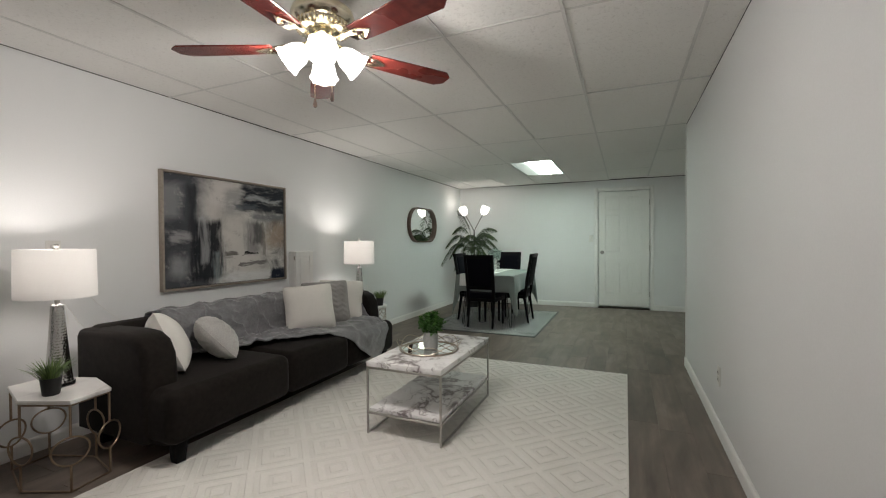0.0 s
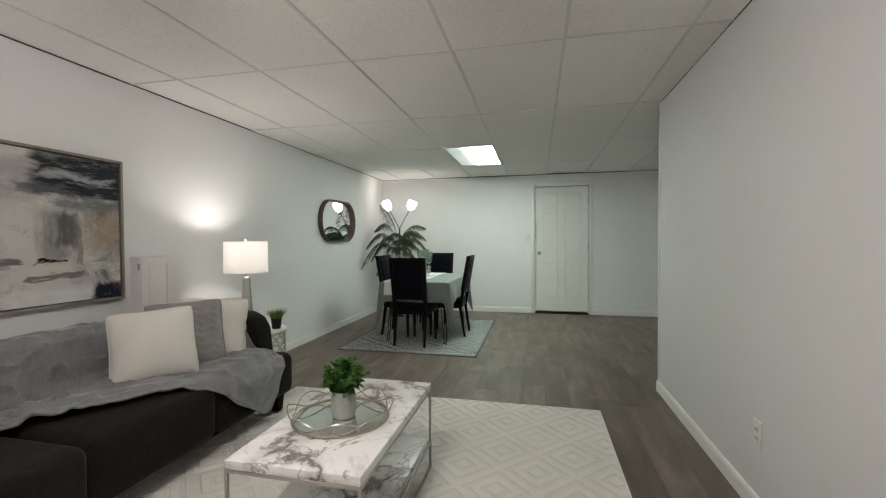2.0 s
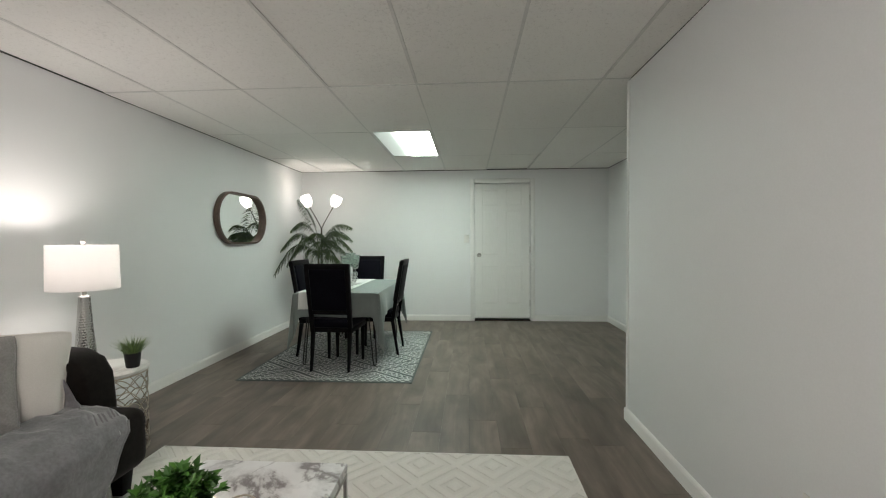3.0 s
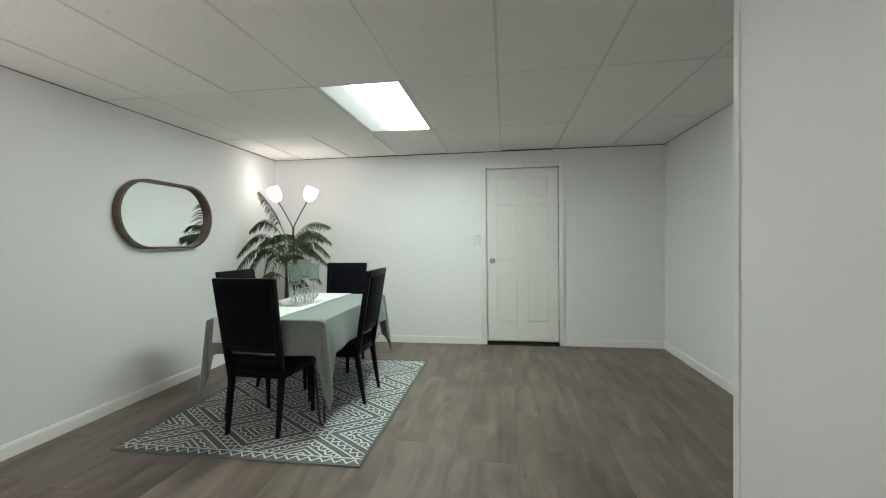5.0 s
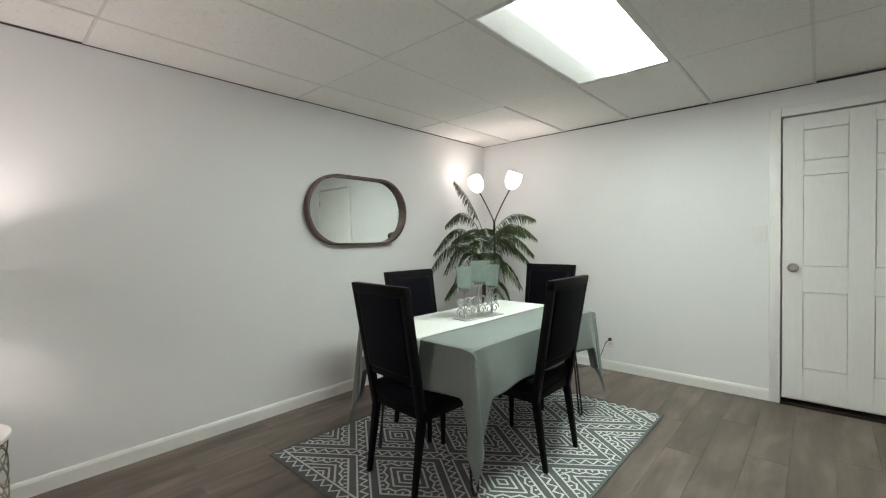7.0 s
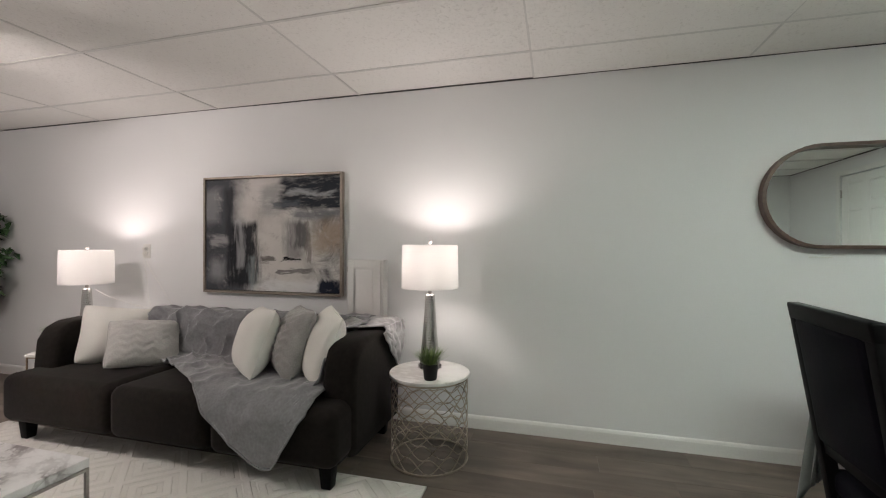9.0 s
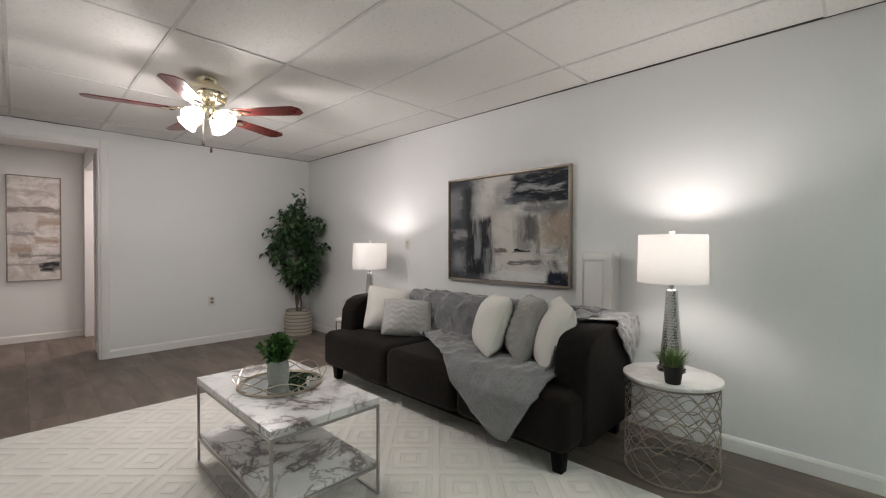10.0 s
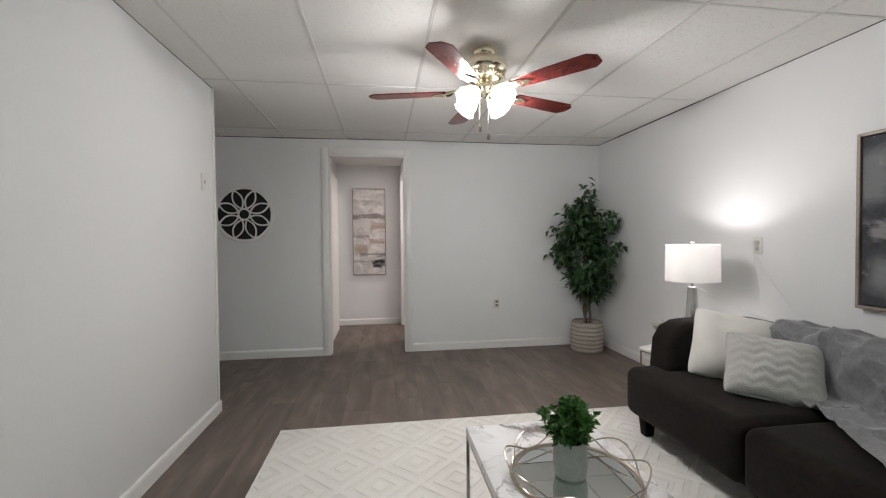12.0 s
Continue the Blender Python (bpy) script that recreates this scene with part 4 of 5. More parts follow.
# ---- table lamps ----
def table_lamp(label, place, turn=0):
    lamp = thing("table_lamp", label, "lamp", place, turn, "pair of table lamps")
    part("foot", lathe(((0, 0), (0.068, 0), (0.068, 0.014), (0.064, 0.018), (0, 0.018)), 36), "clear", lamp, "clear acrylic foot")
    prof = [(0, 0.0185), (0.058, 0.0185)]
    for k in range(113):
        u = k / 112
        prof.append((0.058 - 0.031 * u - 0.003 * math.sin(math.pi * u), 0.02 + 0.40 * u))
    prof += [(0.020, 0.424), (0.012, 0.428), (0, 0.428)]

    def dimples(a, z):
        row = math.floor(z / 0.0145)
        across = math.sin(8 * a + 1.571 * (row % 2) + 0.6 * math.sin(row * 2.3))
        return 0.038 * abs(across) * math.sin(math.pi * (z / 0.0145 - row))
    part("column", lathe(prof, 112, None, dimples), "hammered", lamp, "hammered silver column")
    part("neck", lathe(((0, 0.4285), (0.011, 0.4285), (0.011, 0.475), (0.016, 0.477), (0.016, 0.52), (0, 0.52)), 16), "nickel", lamp)
    part("shade", lathe(((0.158, 0.462), (0.1645, 0.462), (0.166, 0.466), (0.162, 0.707), (0.1605, 0.711), (0.154, 0.711), (0.156, 0.70), (0.160, 0.475), (0.158, 0.462)), 64), "shade", lamp, "white linen drum shade, lit")
    bm = bmesh.new()
    for k in range(3):
        a = 2 * math.pi * k / 3
        add_tube(bm, [(0, 0, 0.70), (0.156 * math.cos(a), 0.156 * math.sin(a), 0.70)], 0.002, 6)
    add_tube(bm, [(0, 0, 0.52), (0.045, 0, 0.56), (0.05, 0, 0.63), (0.02, 0, 0.69), (0, 0, 0.70)], 0.002, 6)
    add_tube(bm, [(0, 0, 0.52), (-0.045, 0, 0.56), (-0.05, 0, 0.63), (-0.02, 0, 0.69), (0, 0, 0.70)], 0.002, 6)
    part("harp", bm, "nickel", lamp)
    part("finial", lathe(((0, 0.70), (0.012, 0.702), (0.012, 0.712), (0.006, 0.714), (0.011, 0.722), (0.013, 0.730), (0.009, 0.738), (0, 0.740)), 16), "nickel", lamp)
    return lamp


table_lamp("lit silver table lamp with a white drum shade", (*LAMP_A, TOP_A))
table_lamp("lit silver table lamp with a white drum shade", (*LAMP_B, TOP_B), 40)

# round wire side table
RT = (0.445, 4.172)
rt = thing("side_table", "round white marble side table on a wavy silver wire drum", "side table", (*RT, 0))
part("tabletop", lathe(((0, TOP_A - 0.02), (0.222, TOP_A - 0.02), (0.226, TOP_A - 0.016), (0.226, TOP_A - 0.003), (0.222, TOP_A), (0, TOP_A)), 64), "marble_plain", rt, "round white marble top")
for z, r in ((TOP_A - 0.026, 0.215), (0.006, 0.215)):
    part("hoop", tube([(r * math.cos(2 * math.pi * k / 60), r * math.sin(2 * math.pi * k / 60), z) for k in range(60)], 0.005, 8, True), "champagne", rt)
for lev in range(6):
    for ph in (0, 1):
        pts = []
        for k in range(150):
            a = 2 * math.pi * k / 150
            pts.append((0.214 * math.cos(a), 0.214 * math.sin(a), 0.048 + lev * 0.073 + 0.038 * math.sin(6 * a + ph * math.pi + lev * 0.9)))
        part("wire", tube(pts, 0.0028, 5, True), "champagne", rt)


def grass_pot(label, place, seed, h=0.13):
    g = thing("grass_plant", label, "plant", place, 0, "small pots of grass")
    part("pot", lathe(((0, 0), (0.031, 0), (0.034, 0.004), (0.042, 0.078), (0.043, 0.086), (0.039, 0.086), (0.036, 0.072), (0, 0.07)), 28), "black", g, "small black pot")
    rng = random.Random(seed)
    bm = bmesh.new()
    for _ in range(230):
        a, e = rng.uniform(0, 6.283), math.sqrt(rng.random())
        p = Vector((0.034 * e * math.cos(a), 0.034 * e * math.sin(a), 0.07))
        lean = Vector((math.cos(a), math.sin(a), 0)) * (0.15 + 0.55 * e) + Vector((rng.gauss(0, 0.16), rng.gauss(0, 0.16), 1))
        l = h * rng.uniform(0.6, 1.0)
        s = Vector((math.sin(a), -math.cos(a), 0)) * 0.0019
        d = lean.normalized()
        q, t = p + d * l * 0.55, p + d * l + Vector((math.cos(a), math.sin(a), -0.5)) * 0.014 * (0.3 + e)
        v = [bm.verts.new(p - s), bm.verts.new(p + s), bm.verts.new(q + s), bm.verts.new(q - s), bm.verts.new(t)]
        bm.faces.new(v[:4])
        bm.faces.new((v[3], v[2], v[4]))
    part("grass_tuft", bm, "grass", g, smooth=False)
    return g


grass_pot("small grass plant in a black pot beside the lamp", (0.59, 4.22, TOP_A), 3, 0.125)
grass_pot("small grass plant in a black pot beside the lamp", (0.50, 1.365, TOP_B), 8, 0.13)

# five-sided end table with looped wire legs
poly = ((0.455, 1.255), (0.690, 1.355), (0.655, 1.545), (0.40, 1.608), (0.125, 1.51), (0.14, 1.34))
et = thing("end_table", "angular white marble end table on looped bronze wire legs", "side table", (0, 0, 0))
part("tabletop", prism(poly, TOP_B - 0.02, TOP_B, 0.002, 1), "marble_plain", et, "angular white marble top")
cx_, cy_ = sum(p[0] for p in poly) / 6, sum(p[1] for p in poly) / 6
inner = [(cx_ + (x - cx_) * 0.95, cy_ + (y - cy_) * 0.95) for x, y in poly]
for z in (0.006, TOP_B - 0.026):
    part("rail", tube([(x, y, z) for x, y in inner], 0.005, 6, True), "bronze_gold", et)
for x, y in inner:
    out = Vector((x - cx_, y - cy_, 0)).normalized()
    tang = Vector((-out.y, out.x, 0))
    foot = Vector((x, y, 0))
    bm = tube([(x, y, 0.006), (x, y, 0.132)], 0.0055, 8)
    add_tube(bm, [(x, y, 0.266), (x, y, TOP_B - 0.026)], 0.0055, 8)
    ring = []
    for q in range(36):
        a = 2 * math.pi * q / 36
        ring.append(foot + tang * 0.070 * math.sin(a) * (1 - 0.10 * math.cos(a)) + Vector((0, 0, 0.199 - 0.067 * math.cos(a))))
    add_tube(bm, ring, 0.0045, 8, True)
    part("leg", bm, "bronze_gold", et, "bronze wire leg with a round loop")

# ---- west wall ----
art = thing("painting", "large abstract painting in grey, black and cream, champagne frame", "painting", (X0, 2.804, 1.276))
aw, ah = 0.598, 0.444
fr = bmesh.new()
for lo, hi in (((0.004, -aw, -ah), (0.044, -aw + 0.017, ah)), ((0.004, aw - 0.017, -ah), (0.044, aw, ah)),
               ((0.004, -aw + 0.017, -ah), (0.044, aw - 0.017, -ah + 0.017)), ((0.004, -aw + 0.017, ah - 0.017), (0.044, aw - 0.017, ah))):
    add_box(fr, lo, hi, 0.002, 1)
part("frame", fr, "art_frame", art, "slim champagne wooden frame")
# black sheet gives the gap between canvas and frame its shadow
part("backing", box((0.003, -aw + 0.01, -ah + 0.01), (0.012, aw - 0.01, ah - 0.01)), "black", art, "black backing for the shadow gap round the canvas")
M["art_a"] = painting("abstract_grey", 1, ((0.12, 0.115, 0.12), (0.58, 0.56, 0.54)), (
    (-0.3, 0.32, -0.3, 1.3, 0.16, 1.0, (0.060, 0.063, 0.071), "o"),
    (-0.1, 0.12, 0.62, 0.92, 0.08, 0.55, (0.30, 0.30, 0.31), "o"),
    (0.0, 0.14, 0.28, 0.60, 0.08, 0.85, (0.05, 0.052, 0.06), "w"),
    (0.02, 0.16, 0.10, 0.26, 0.08, 0.7, (0.30, 0.30, 0.31), "o"),
    (0.04, 0.20, 0.40, 0.50, 0.04, 0.7, (0.34, 0.33, 0.33), "w"),
    (0.28, 0.60, 0.62, 1.2, 0.14, 0.9, (0.62, 0.59, 0.57), "o"),
    (0.36, 0.50, 0.30, 0.75, 0.10, 0.65, (0.30, 0.275, 0.26), "t"),
    (0.44, 0.58, 0.66, 0.92, 0.06, 0.7, (0.26, 0.255, 0.26), "w"),
    (0.40, 0.80, 0.05, 0.66, 0.18, 0.9, (0.58, 0.55, 0.525), "o"),
    (0.17, 0.40, 0.04, 0.60, 0.06, 0.97, (0.016, 0.017, 0.02), "t"),
    (0.15, 0.22, 0.45, 0.92, 0.05, 0.9, (0.03, 0.032, 0.036), "t"),
    (0.25, 0.30, 0.20, 0.66, 0.03, 0.6, (0.36, 0.36, 0.37), "t"),
    (0.34, 0.38, 0.0, 0.30, 0.03, 0.5, (0.30, 0.35, 0.36), "t"),
    (0.60, 0.74, 0.28, 0.62, 0.06, 0.75, (0.20, 0.19, 0.19), "t"),
    (0.58, 1.3, 0.72, 1.0, 0.06, 0.98, (0.016, 0.02, 0.028), "w"),
    (0.52, 0.72, 0.74, 0.80, 0.03, 0.8, (0.10, 0.115, 0.13), "w"),
    (0.62, 0.96, 0.84, 0.88, 0.03, 0.75, (0.42, 0.43, 0.44), "w"),
    (0.66, 1.2, 0.63, 0.70, 0.05, 0.85, (0.16, 0.165, 0.18), "w"),
    (0.68, 0.78, 0.38, 0.60, 0.04, 0.85, (0.09, 0.088, 0.09), "t"),
    (0.82, 1.2, 0.36, 0.60, 0.10, 0.75, (0.36, 0.27, 0.20), "o"),
    (0.76, 0.80, 0.25, 0.62, 0.02, 0.7, (0.16, 0.14, 0.13), "t"),
    (0.42, 0.52, 0.24, 0.30, 0.015, 0.8, (0.07, 0.06, 0.055), "w"),
    (0.58, 0.72, 0.262, 0.285, 0.010, 1.0, (0.006, 0.006, 0.006), "w"),
    (0.55, 0.80, 0.17, 0.19, 0.010, 0.8, (0.10, 0.09, 0.09), "w"),
    (0.42, 0.90, -0.05, 0.10, 0.08, 0.85, (0.66, 0.66, 0.66), "w"),
    (0.86, 1.2, -0.1, 0.11, 0.03, 1.0, (0.016, 0.02, 0.034), "o"),
), "w")
part("canvas", box((0.012, -aw + 0.022, -ah + 0.022), (0.034, aw - 0.022, ah - 0.022), 0.002, 1), "art_a", art, "abstract grey, black and cream canvas")

# shallow wall cabinet with a panelled door
cab = thing("wall_cabinet", "small white wall cabinet with a panelled door behind the sofa", "cabinet", (X0, 3.592, 0.452))
part("body", box((0.001, -0.118, 0), (0.075, 0.140, 0.645), 0.002, 1), "trim", cab)
cd = part("door", box((0.0755, -0.118, 0.004), (0.088, 0.126, 0.641), 0.002, 1), "trim", cab)
fr = bmesh.new()
for lo, hi in (((0.088, -0.118, 0.004), (0.096, -0.070, 0.641)), ((0.088, 0.080, 0.004), (0.096, 0.126, 0.641)),
               ((0.088, -0.070, 0.591), (0.096, 0.080, 0.641)), ((0.088, -0.070, 0.004), (0.096, 0.080, 0.054))):
    add_box(fr, lo, hi, 0.0015, 1)
part("door_rail", fr, "trim", cd)
part("door_panel", box((0.087, -0.058, 0.07), (0.093, 0.068, 0.576), 0.003, 2), "trim", cd)
part("hinge", box((0.07, -0.125, 0.56), (0.086, -0.119, 0.60), 0.001, 1), "nickel", cd)


# oval mirror
def stadium(w, h, n=20):
    r = h / 2
    pts = []
    for k in range(n + 1):
        a = -math.pi / 2 + math.pi * k / n
        pts.append((w / 2 - r + r * math.cos(a), r * math.sin(a)))
    for k in range(n + 1):
        a = math.pi / 2 + math.pi * k / n
        pts.append((-w / 2 + r + r * math.cos(a), r * math.sin(a)))
    return pts


mir = thing("wall_mirror", "pill-shaped wall mirror in a deep walnut frame", "mirror", (X0, 6.440, 1.464))
mw, mh = 0.988, 0.558
oo, ii = stadium(mw, mh), stadium(mw - 0.036, mh - 0.036)
bm = bmesh.new()
layers = []
for ring, x in ((oo, 0.002), (oo, 0.058), (ii, 0.060), (ii, 0.012)):
    layers.append([bm.verts.new((x, a, b)) for a, b in ring])
for A, B in zip(layers, layers[1:] + layers[:1]):
    for k in range(len(A)):
        n = (k + 1) % len(A)
        bm.faces.new((A[k], A[n], B[n], B[k]))
bmesh.ops.recalc_face_normals(bm, faces=bm.faces[:])
part("frame", bm, "walnut", mir, "deep walnut wood frame")
bm = bmesh.new()
bm.faces.new([bm.verts.new((0.016, a, b)) for a, b in stadium(mw - 0.034, mh - 0.034)])
bmesh.ops.recalc_face_normals(bm, faces=bm.faces[:])
ext = bmesh.ops.extrude_face_region(bm, geom=bm.faces[:])
for v in ext["geom"]:
    if isinstance(v, bmesh.types.BMVert):
        v.co.x = 0.006
bmesh.ops.recalc_face_normals(bm, faces=bm.faces[:])
part("mirror", bm, "mirror", mir, "silvered glass", smooth=False)
tagged(part("strip", box((0.0005, -0.055, -0.004), (0.006, 0.055, 0.004), 0.001, 1), "plastic", thing("wall_strip", "narrow white strip left on the wall under the mirror", "wall strip", (X0, 6.24, 1.138))), "")


# ---- outlets, switches, cords ----
def wall_plate(name, label, category, m, kind):
    ob = thing(name, label, category)
    ob.matrix_world = m
    part("plate", box((-0.036, -0.006, -0.058), (0.036, 0, 0.058), 0.003, 2), "plastic", ob)
    if kind != "switch":
        for z in (-0.02, 0.02):
            sock = part("socket", box((-0.017, -0.009, z - 0.014), (0.017, -0.0055, z + 0.014), 0.004, 2), "socket_tan" if kind == "tan_outlet" else "socket", ob)
            for x in (-0.006, 0.006):
                part("slot", box((x - 0.0012, -0.0095, z - 0.004), (x + 0.0012, -0.0088, z + 0.006)), "black", sock)
    else:
        part("toggle", box((-0.005, -0.017, -0.010), (0.005, -0.0055, 0.012), 0.002, 1), "plastic", ob)
    return ob


wall_plate("light_switch", "white toggle switch beside the panelled door", "switch", pose(2.52, YF, 1.232), "switch")
wall_plate("wall_outlet", "white duplex outlet with a black plug near the floor", "outlet", pose(1.422, YF, 0.262), "outlet")
wall_plate("wall_outlet", "white duplex outlet on the back wall", "outlet", pose(1.206, YB, 0.492, 0, 0, 180), "tan_outlet")
wall_plate("wall_outlet", "white duplex outlet low on the partition", "outlet", pose(PX0, 3.25, 0.355, 0, 0, -90), "outlet")
wall_plate("light_switch", "white toggle switch on the partition edge", "switch", pose(PX0, 1.10, 1.59, 0, 0, -90), "switch")
wall_plate("wall_outlet", "white outlet with plugs above the sofa end", "outlet", pose(X0, 1.60, 1.145, 0, 0, 90), "outlet")
plug = thing("power_lead", "black plug and power lead of the floor lamp", "power lead")
part("plug_body", box((1.409, YF - 0.038, 0.272), (1.433, YF - 0.010, 0.298), 0.005, 2), "black", plug)
part("cord", tube([(1.421, YF - 0.036, 0.285), (1.40, YF - 0.07, 0.26), (1.36, YF - 0.09, 0.14), (1.30, YF - 0.10, 0.05), (1.20, YF - 0.12, 0.008), (1.0, YF - 0.15, 0.006),
                   (0.8, YF - 0.2, 0.006), (0.56, YF - 0.3, 0.006)], 0.0032, 6), "black", plug)
cordw = thing("wall_wire", "white plugs with wires running down the wall", "wire", (X0, 0, 0))
for dz, dy, end in ((0.02, 0.0, (0.02, 1.66, 0.70)), (-0.02, 0.0, (0.02, 1.96, 0.66))):
    part("plug_body", box((0.009, 1.588, 1.145 + dz - 0.012), (0.036, 1.612, 1.145 + dz + 0.012), 0.004, 2), "plastic", cordw)
    p0 = Vector((0.034, 1.60, 1.145 + dz))
    p1 = Vector(end)
    part("cord", tube([p0.lerp(p1, k / 10) + Vector((0.006 * math.sin(k), 0.0, -0.05 * math.sin(math.pi * k / 10))) for k in range(11)], 0.0016, 6), "plastic", cordw)
bm = bmesh.new()
add_tube(bm, [(0.34, 1.50, TOP_B + 0.42), (0.28, 1.56, 0.80), (0.16, 1.64, 0.73), (0.05, 1.72, 0.68), (0.03, 1.74, 0.60)], 0.0016, 6)
part("cord", bm, "plastic", cordw)

# ---- ceiling fan ----
fan = thing("ceiling_fan", "brass ceiling fan with mahogany blades and four lit tulip shades", "ceiling fan", (*FAN, ZC))
part("canopy", lathe(((0, 0.0), (0.062, 0.0), (0.066, -0.01), (0.060, -0.035), (0.052, -0.045), (0.052, -0.06), (0, -0.06)), 40), "brass", fan)
part("motor_housing", lathe(((0, -0.055), (0.07, -0.056), (0.105, -0.068), (0.128, -0.085), (0.134, -0.105), (0.128, -0.125), (0.110, -0.14), (0.112, -0.15), (0.098, -0.168), (0.075, -0.178), (0, -0.18)), 56), "brass", fan)
vents = bmesh.new()
for k in range(36):
    add_box(vents, (0.099, -0.003, -0.166), (0.116, 0.003, -0.142), 0.001, 1, pose(0, 0, 0, 0, 0, 10 * k))
part("vent_fins", vents, "brass", fan)
outline = ((0.0, -0.052), (0.30, -0.064), (0.40, -0.066), (0.425, -0.045), (0.44, -0.030), (0.44, 0.030), (0.425, 0.045), (0.40, 0.066), (0.30, 0.064), (0.0, 0.052))
for k in range(5):
    a = -14 + 72 * k
    blade = part("blade", prism([(x, y) for x, y in outline], -0.003, 0.003, 0.0012, 1), "mahogany", fan, "mahogany-stained blade")
    blade.matrix_local = pose(0, 0, -0.238, 0, 0, a) @ pose(0.212, 0, 0, -7, 0, 0)
    bm = prism(((-0.115, -0.016), (-0.06, -0.012), (-0.02, -0.030), (0.03, -0.034), (0.075, -0.010), (0.085, 0.0), (0.075, 0.010), (0.03, 0.034), (-0.02, 0.030), (-0.06, 0.012), (-0.115, 0.016)), -0.010, -0.0032, 0.002, 1)
    for v in bm.verts:
        if v.co.x < -0.03:
            v.co.z += 0.022
    add_lathe(bm, ((0, -0.014), (0.010, -0.012), (0.012, -0.0095)), 10, pose(0.015, -0.018, 0))
    add_lathe(bm, ((0, -0.014), (0.010, -0.012), (0.012, -0.0095)), 10, pose(0.015, 0.018, 0))
    part("blade_arm", bm, "brass", blade, "brass blade bracket")
kit = part("light_kit", lathe(((0, -0.178), (0.042, -0.180), (0.046, -0.195), (0.060, -0.205), (0.064, -0.225), (0.052, -0.246), (0.030, -0.258), (0.018, -0.275), (0, -0.278)), 36), "brass", fan)
for k in range(4):
    a = 38 + 90 * k
    m = pose(0, 0, -0.235, 0, 0, a) @ pose(0.055, 0, 0, 0, 128, 0)
    part("shade_holder", lathe(((0, -0.01), (0.016, -0.01), (0.024, 0.0), (0.027, 0.02), (0.024, 0.022), (0, 0.02)), 20, m), "brass", kit)
    part("glass_shade", lathe(((0.022, 0.018), (0.034, 0.03), (0.047, 0.055), (0.052, 0.08), (0.054, 0.10), (0.064, 0.122), (0.062, 0.123), (0.051, 0.10), (0.044, 0.055), (0.020, 0.022)), 32, m,
                              lambda t, z: 0.05 * math.cos(8 * t) * max(0, (z - 0.07) / 0.05)), "fan_glass", kit, "lit frosted tulip glass")
for (x, y), z0, z1 in (((0.03, 0.02), -0.25, -0.425), ((-0.03, -0.02), -0.25, -0.455)):
    ch = part("pull_chain", tube([(x, y, z0), (x, y, z1)], 0.0016, 6), "brass", fan)
    part("fob", lathe(((0, 0.0), (0.004, -0.003), (0.007, -0.018), (0.009, -0.032), (0.006, -0.040), (0, -0.041)), 14, pose(x, y, z1)), "walnut", ch, "small wooden fob")

# ---- dining corner ----
DRX0, DRX1, DRY0, DRY1 = 0.520, 2.060, 5.410, 7.42
drug = thing("dining_rug", "grey flatweave rug with white zigzag and diamond lines", "rug")
part("weave", box((DRX0, DRY0, 0.0005), (DRX1, DRY1, 0.007), 0.002, 1), "drug", drug)
pat = bmesh.new()


def ribbon(pts, w=0.013):
    """A flat yarn line on the rug along points, kept inside its border."""
    for p, q in zip(pts, pts[1:]):
        d = Vector((q[0] - p[0], q[1] - p[1]))
        if d.length < 1e-4:
            continue
        d.normalize()
        s = Vector((-d.y, d.x)) * w / 2
        e = d * w * 0.3
        quad = [(p[0] + s.x - e.x, p[1] + s.y - e.y), (p[0] - s.x - e.x, p[1] - s.y - e.y), (q[0] - s.x + e.x, q[1] - s.y + e.y), (q[0] + s.x + e.x, q[1] + s.y + e.y)]
        quad = [(min(max(x, DRX0 + 0.012), DRX1 - 0.012), min(max(y, DRY0 + 0.012), DRY1 - 0.012)) for x, y in quad]
        pat.faces.new([pat.verts.new((x, y, 0.0082)) for x, y in quad])


def teeth(p, q, amp, count, w=0.010):
    """A zigzag yarn line along p to q."""
    p, q = Vector(p), Vector(q)
    d = (q - p).normalized()
    n = Vector((-d.y, d.x))
    ribbon([tuple(p.lerp(q, k / count) + n * (amp if k % 2 else -amp)) for k in range(count + 1)], w)


def clip_x(p, q):
    """The stretch of a line that lies on the rug, or None."""
    p, q = Vector(p), Vector(q)
    t0, t1 = 0.0, 1.0
    for o, d, lo, hi in ((p.x, q.x - p.x, DRX0 + 0.014, DRX1 - 0.014), (p.y, q.y - p.y, DRY0 + 0.085, DRY1 - 0.085)):
        if abs(d) < 1e-9:
            if not lo <= o <= hi:
                return None
            continue
        a, b = sorted(((lo - o) / d, (hi - o) / d))
        t0, t1 = max(t0, a), min(t1, b)
    return (p.lerp(q, t0), p.lerp(q, t1)) if t1 - t0 > 0.02 else None


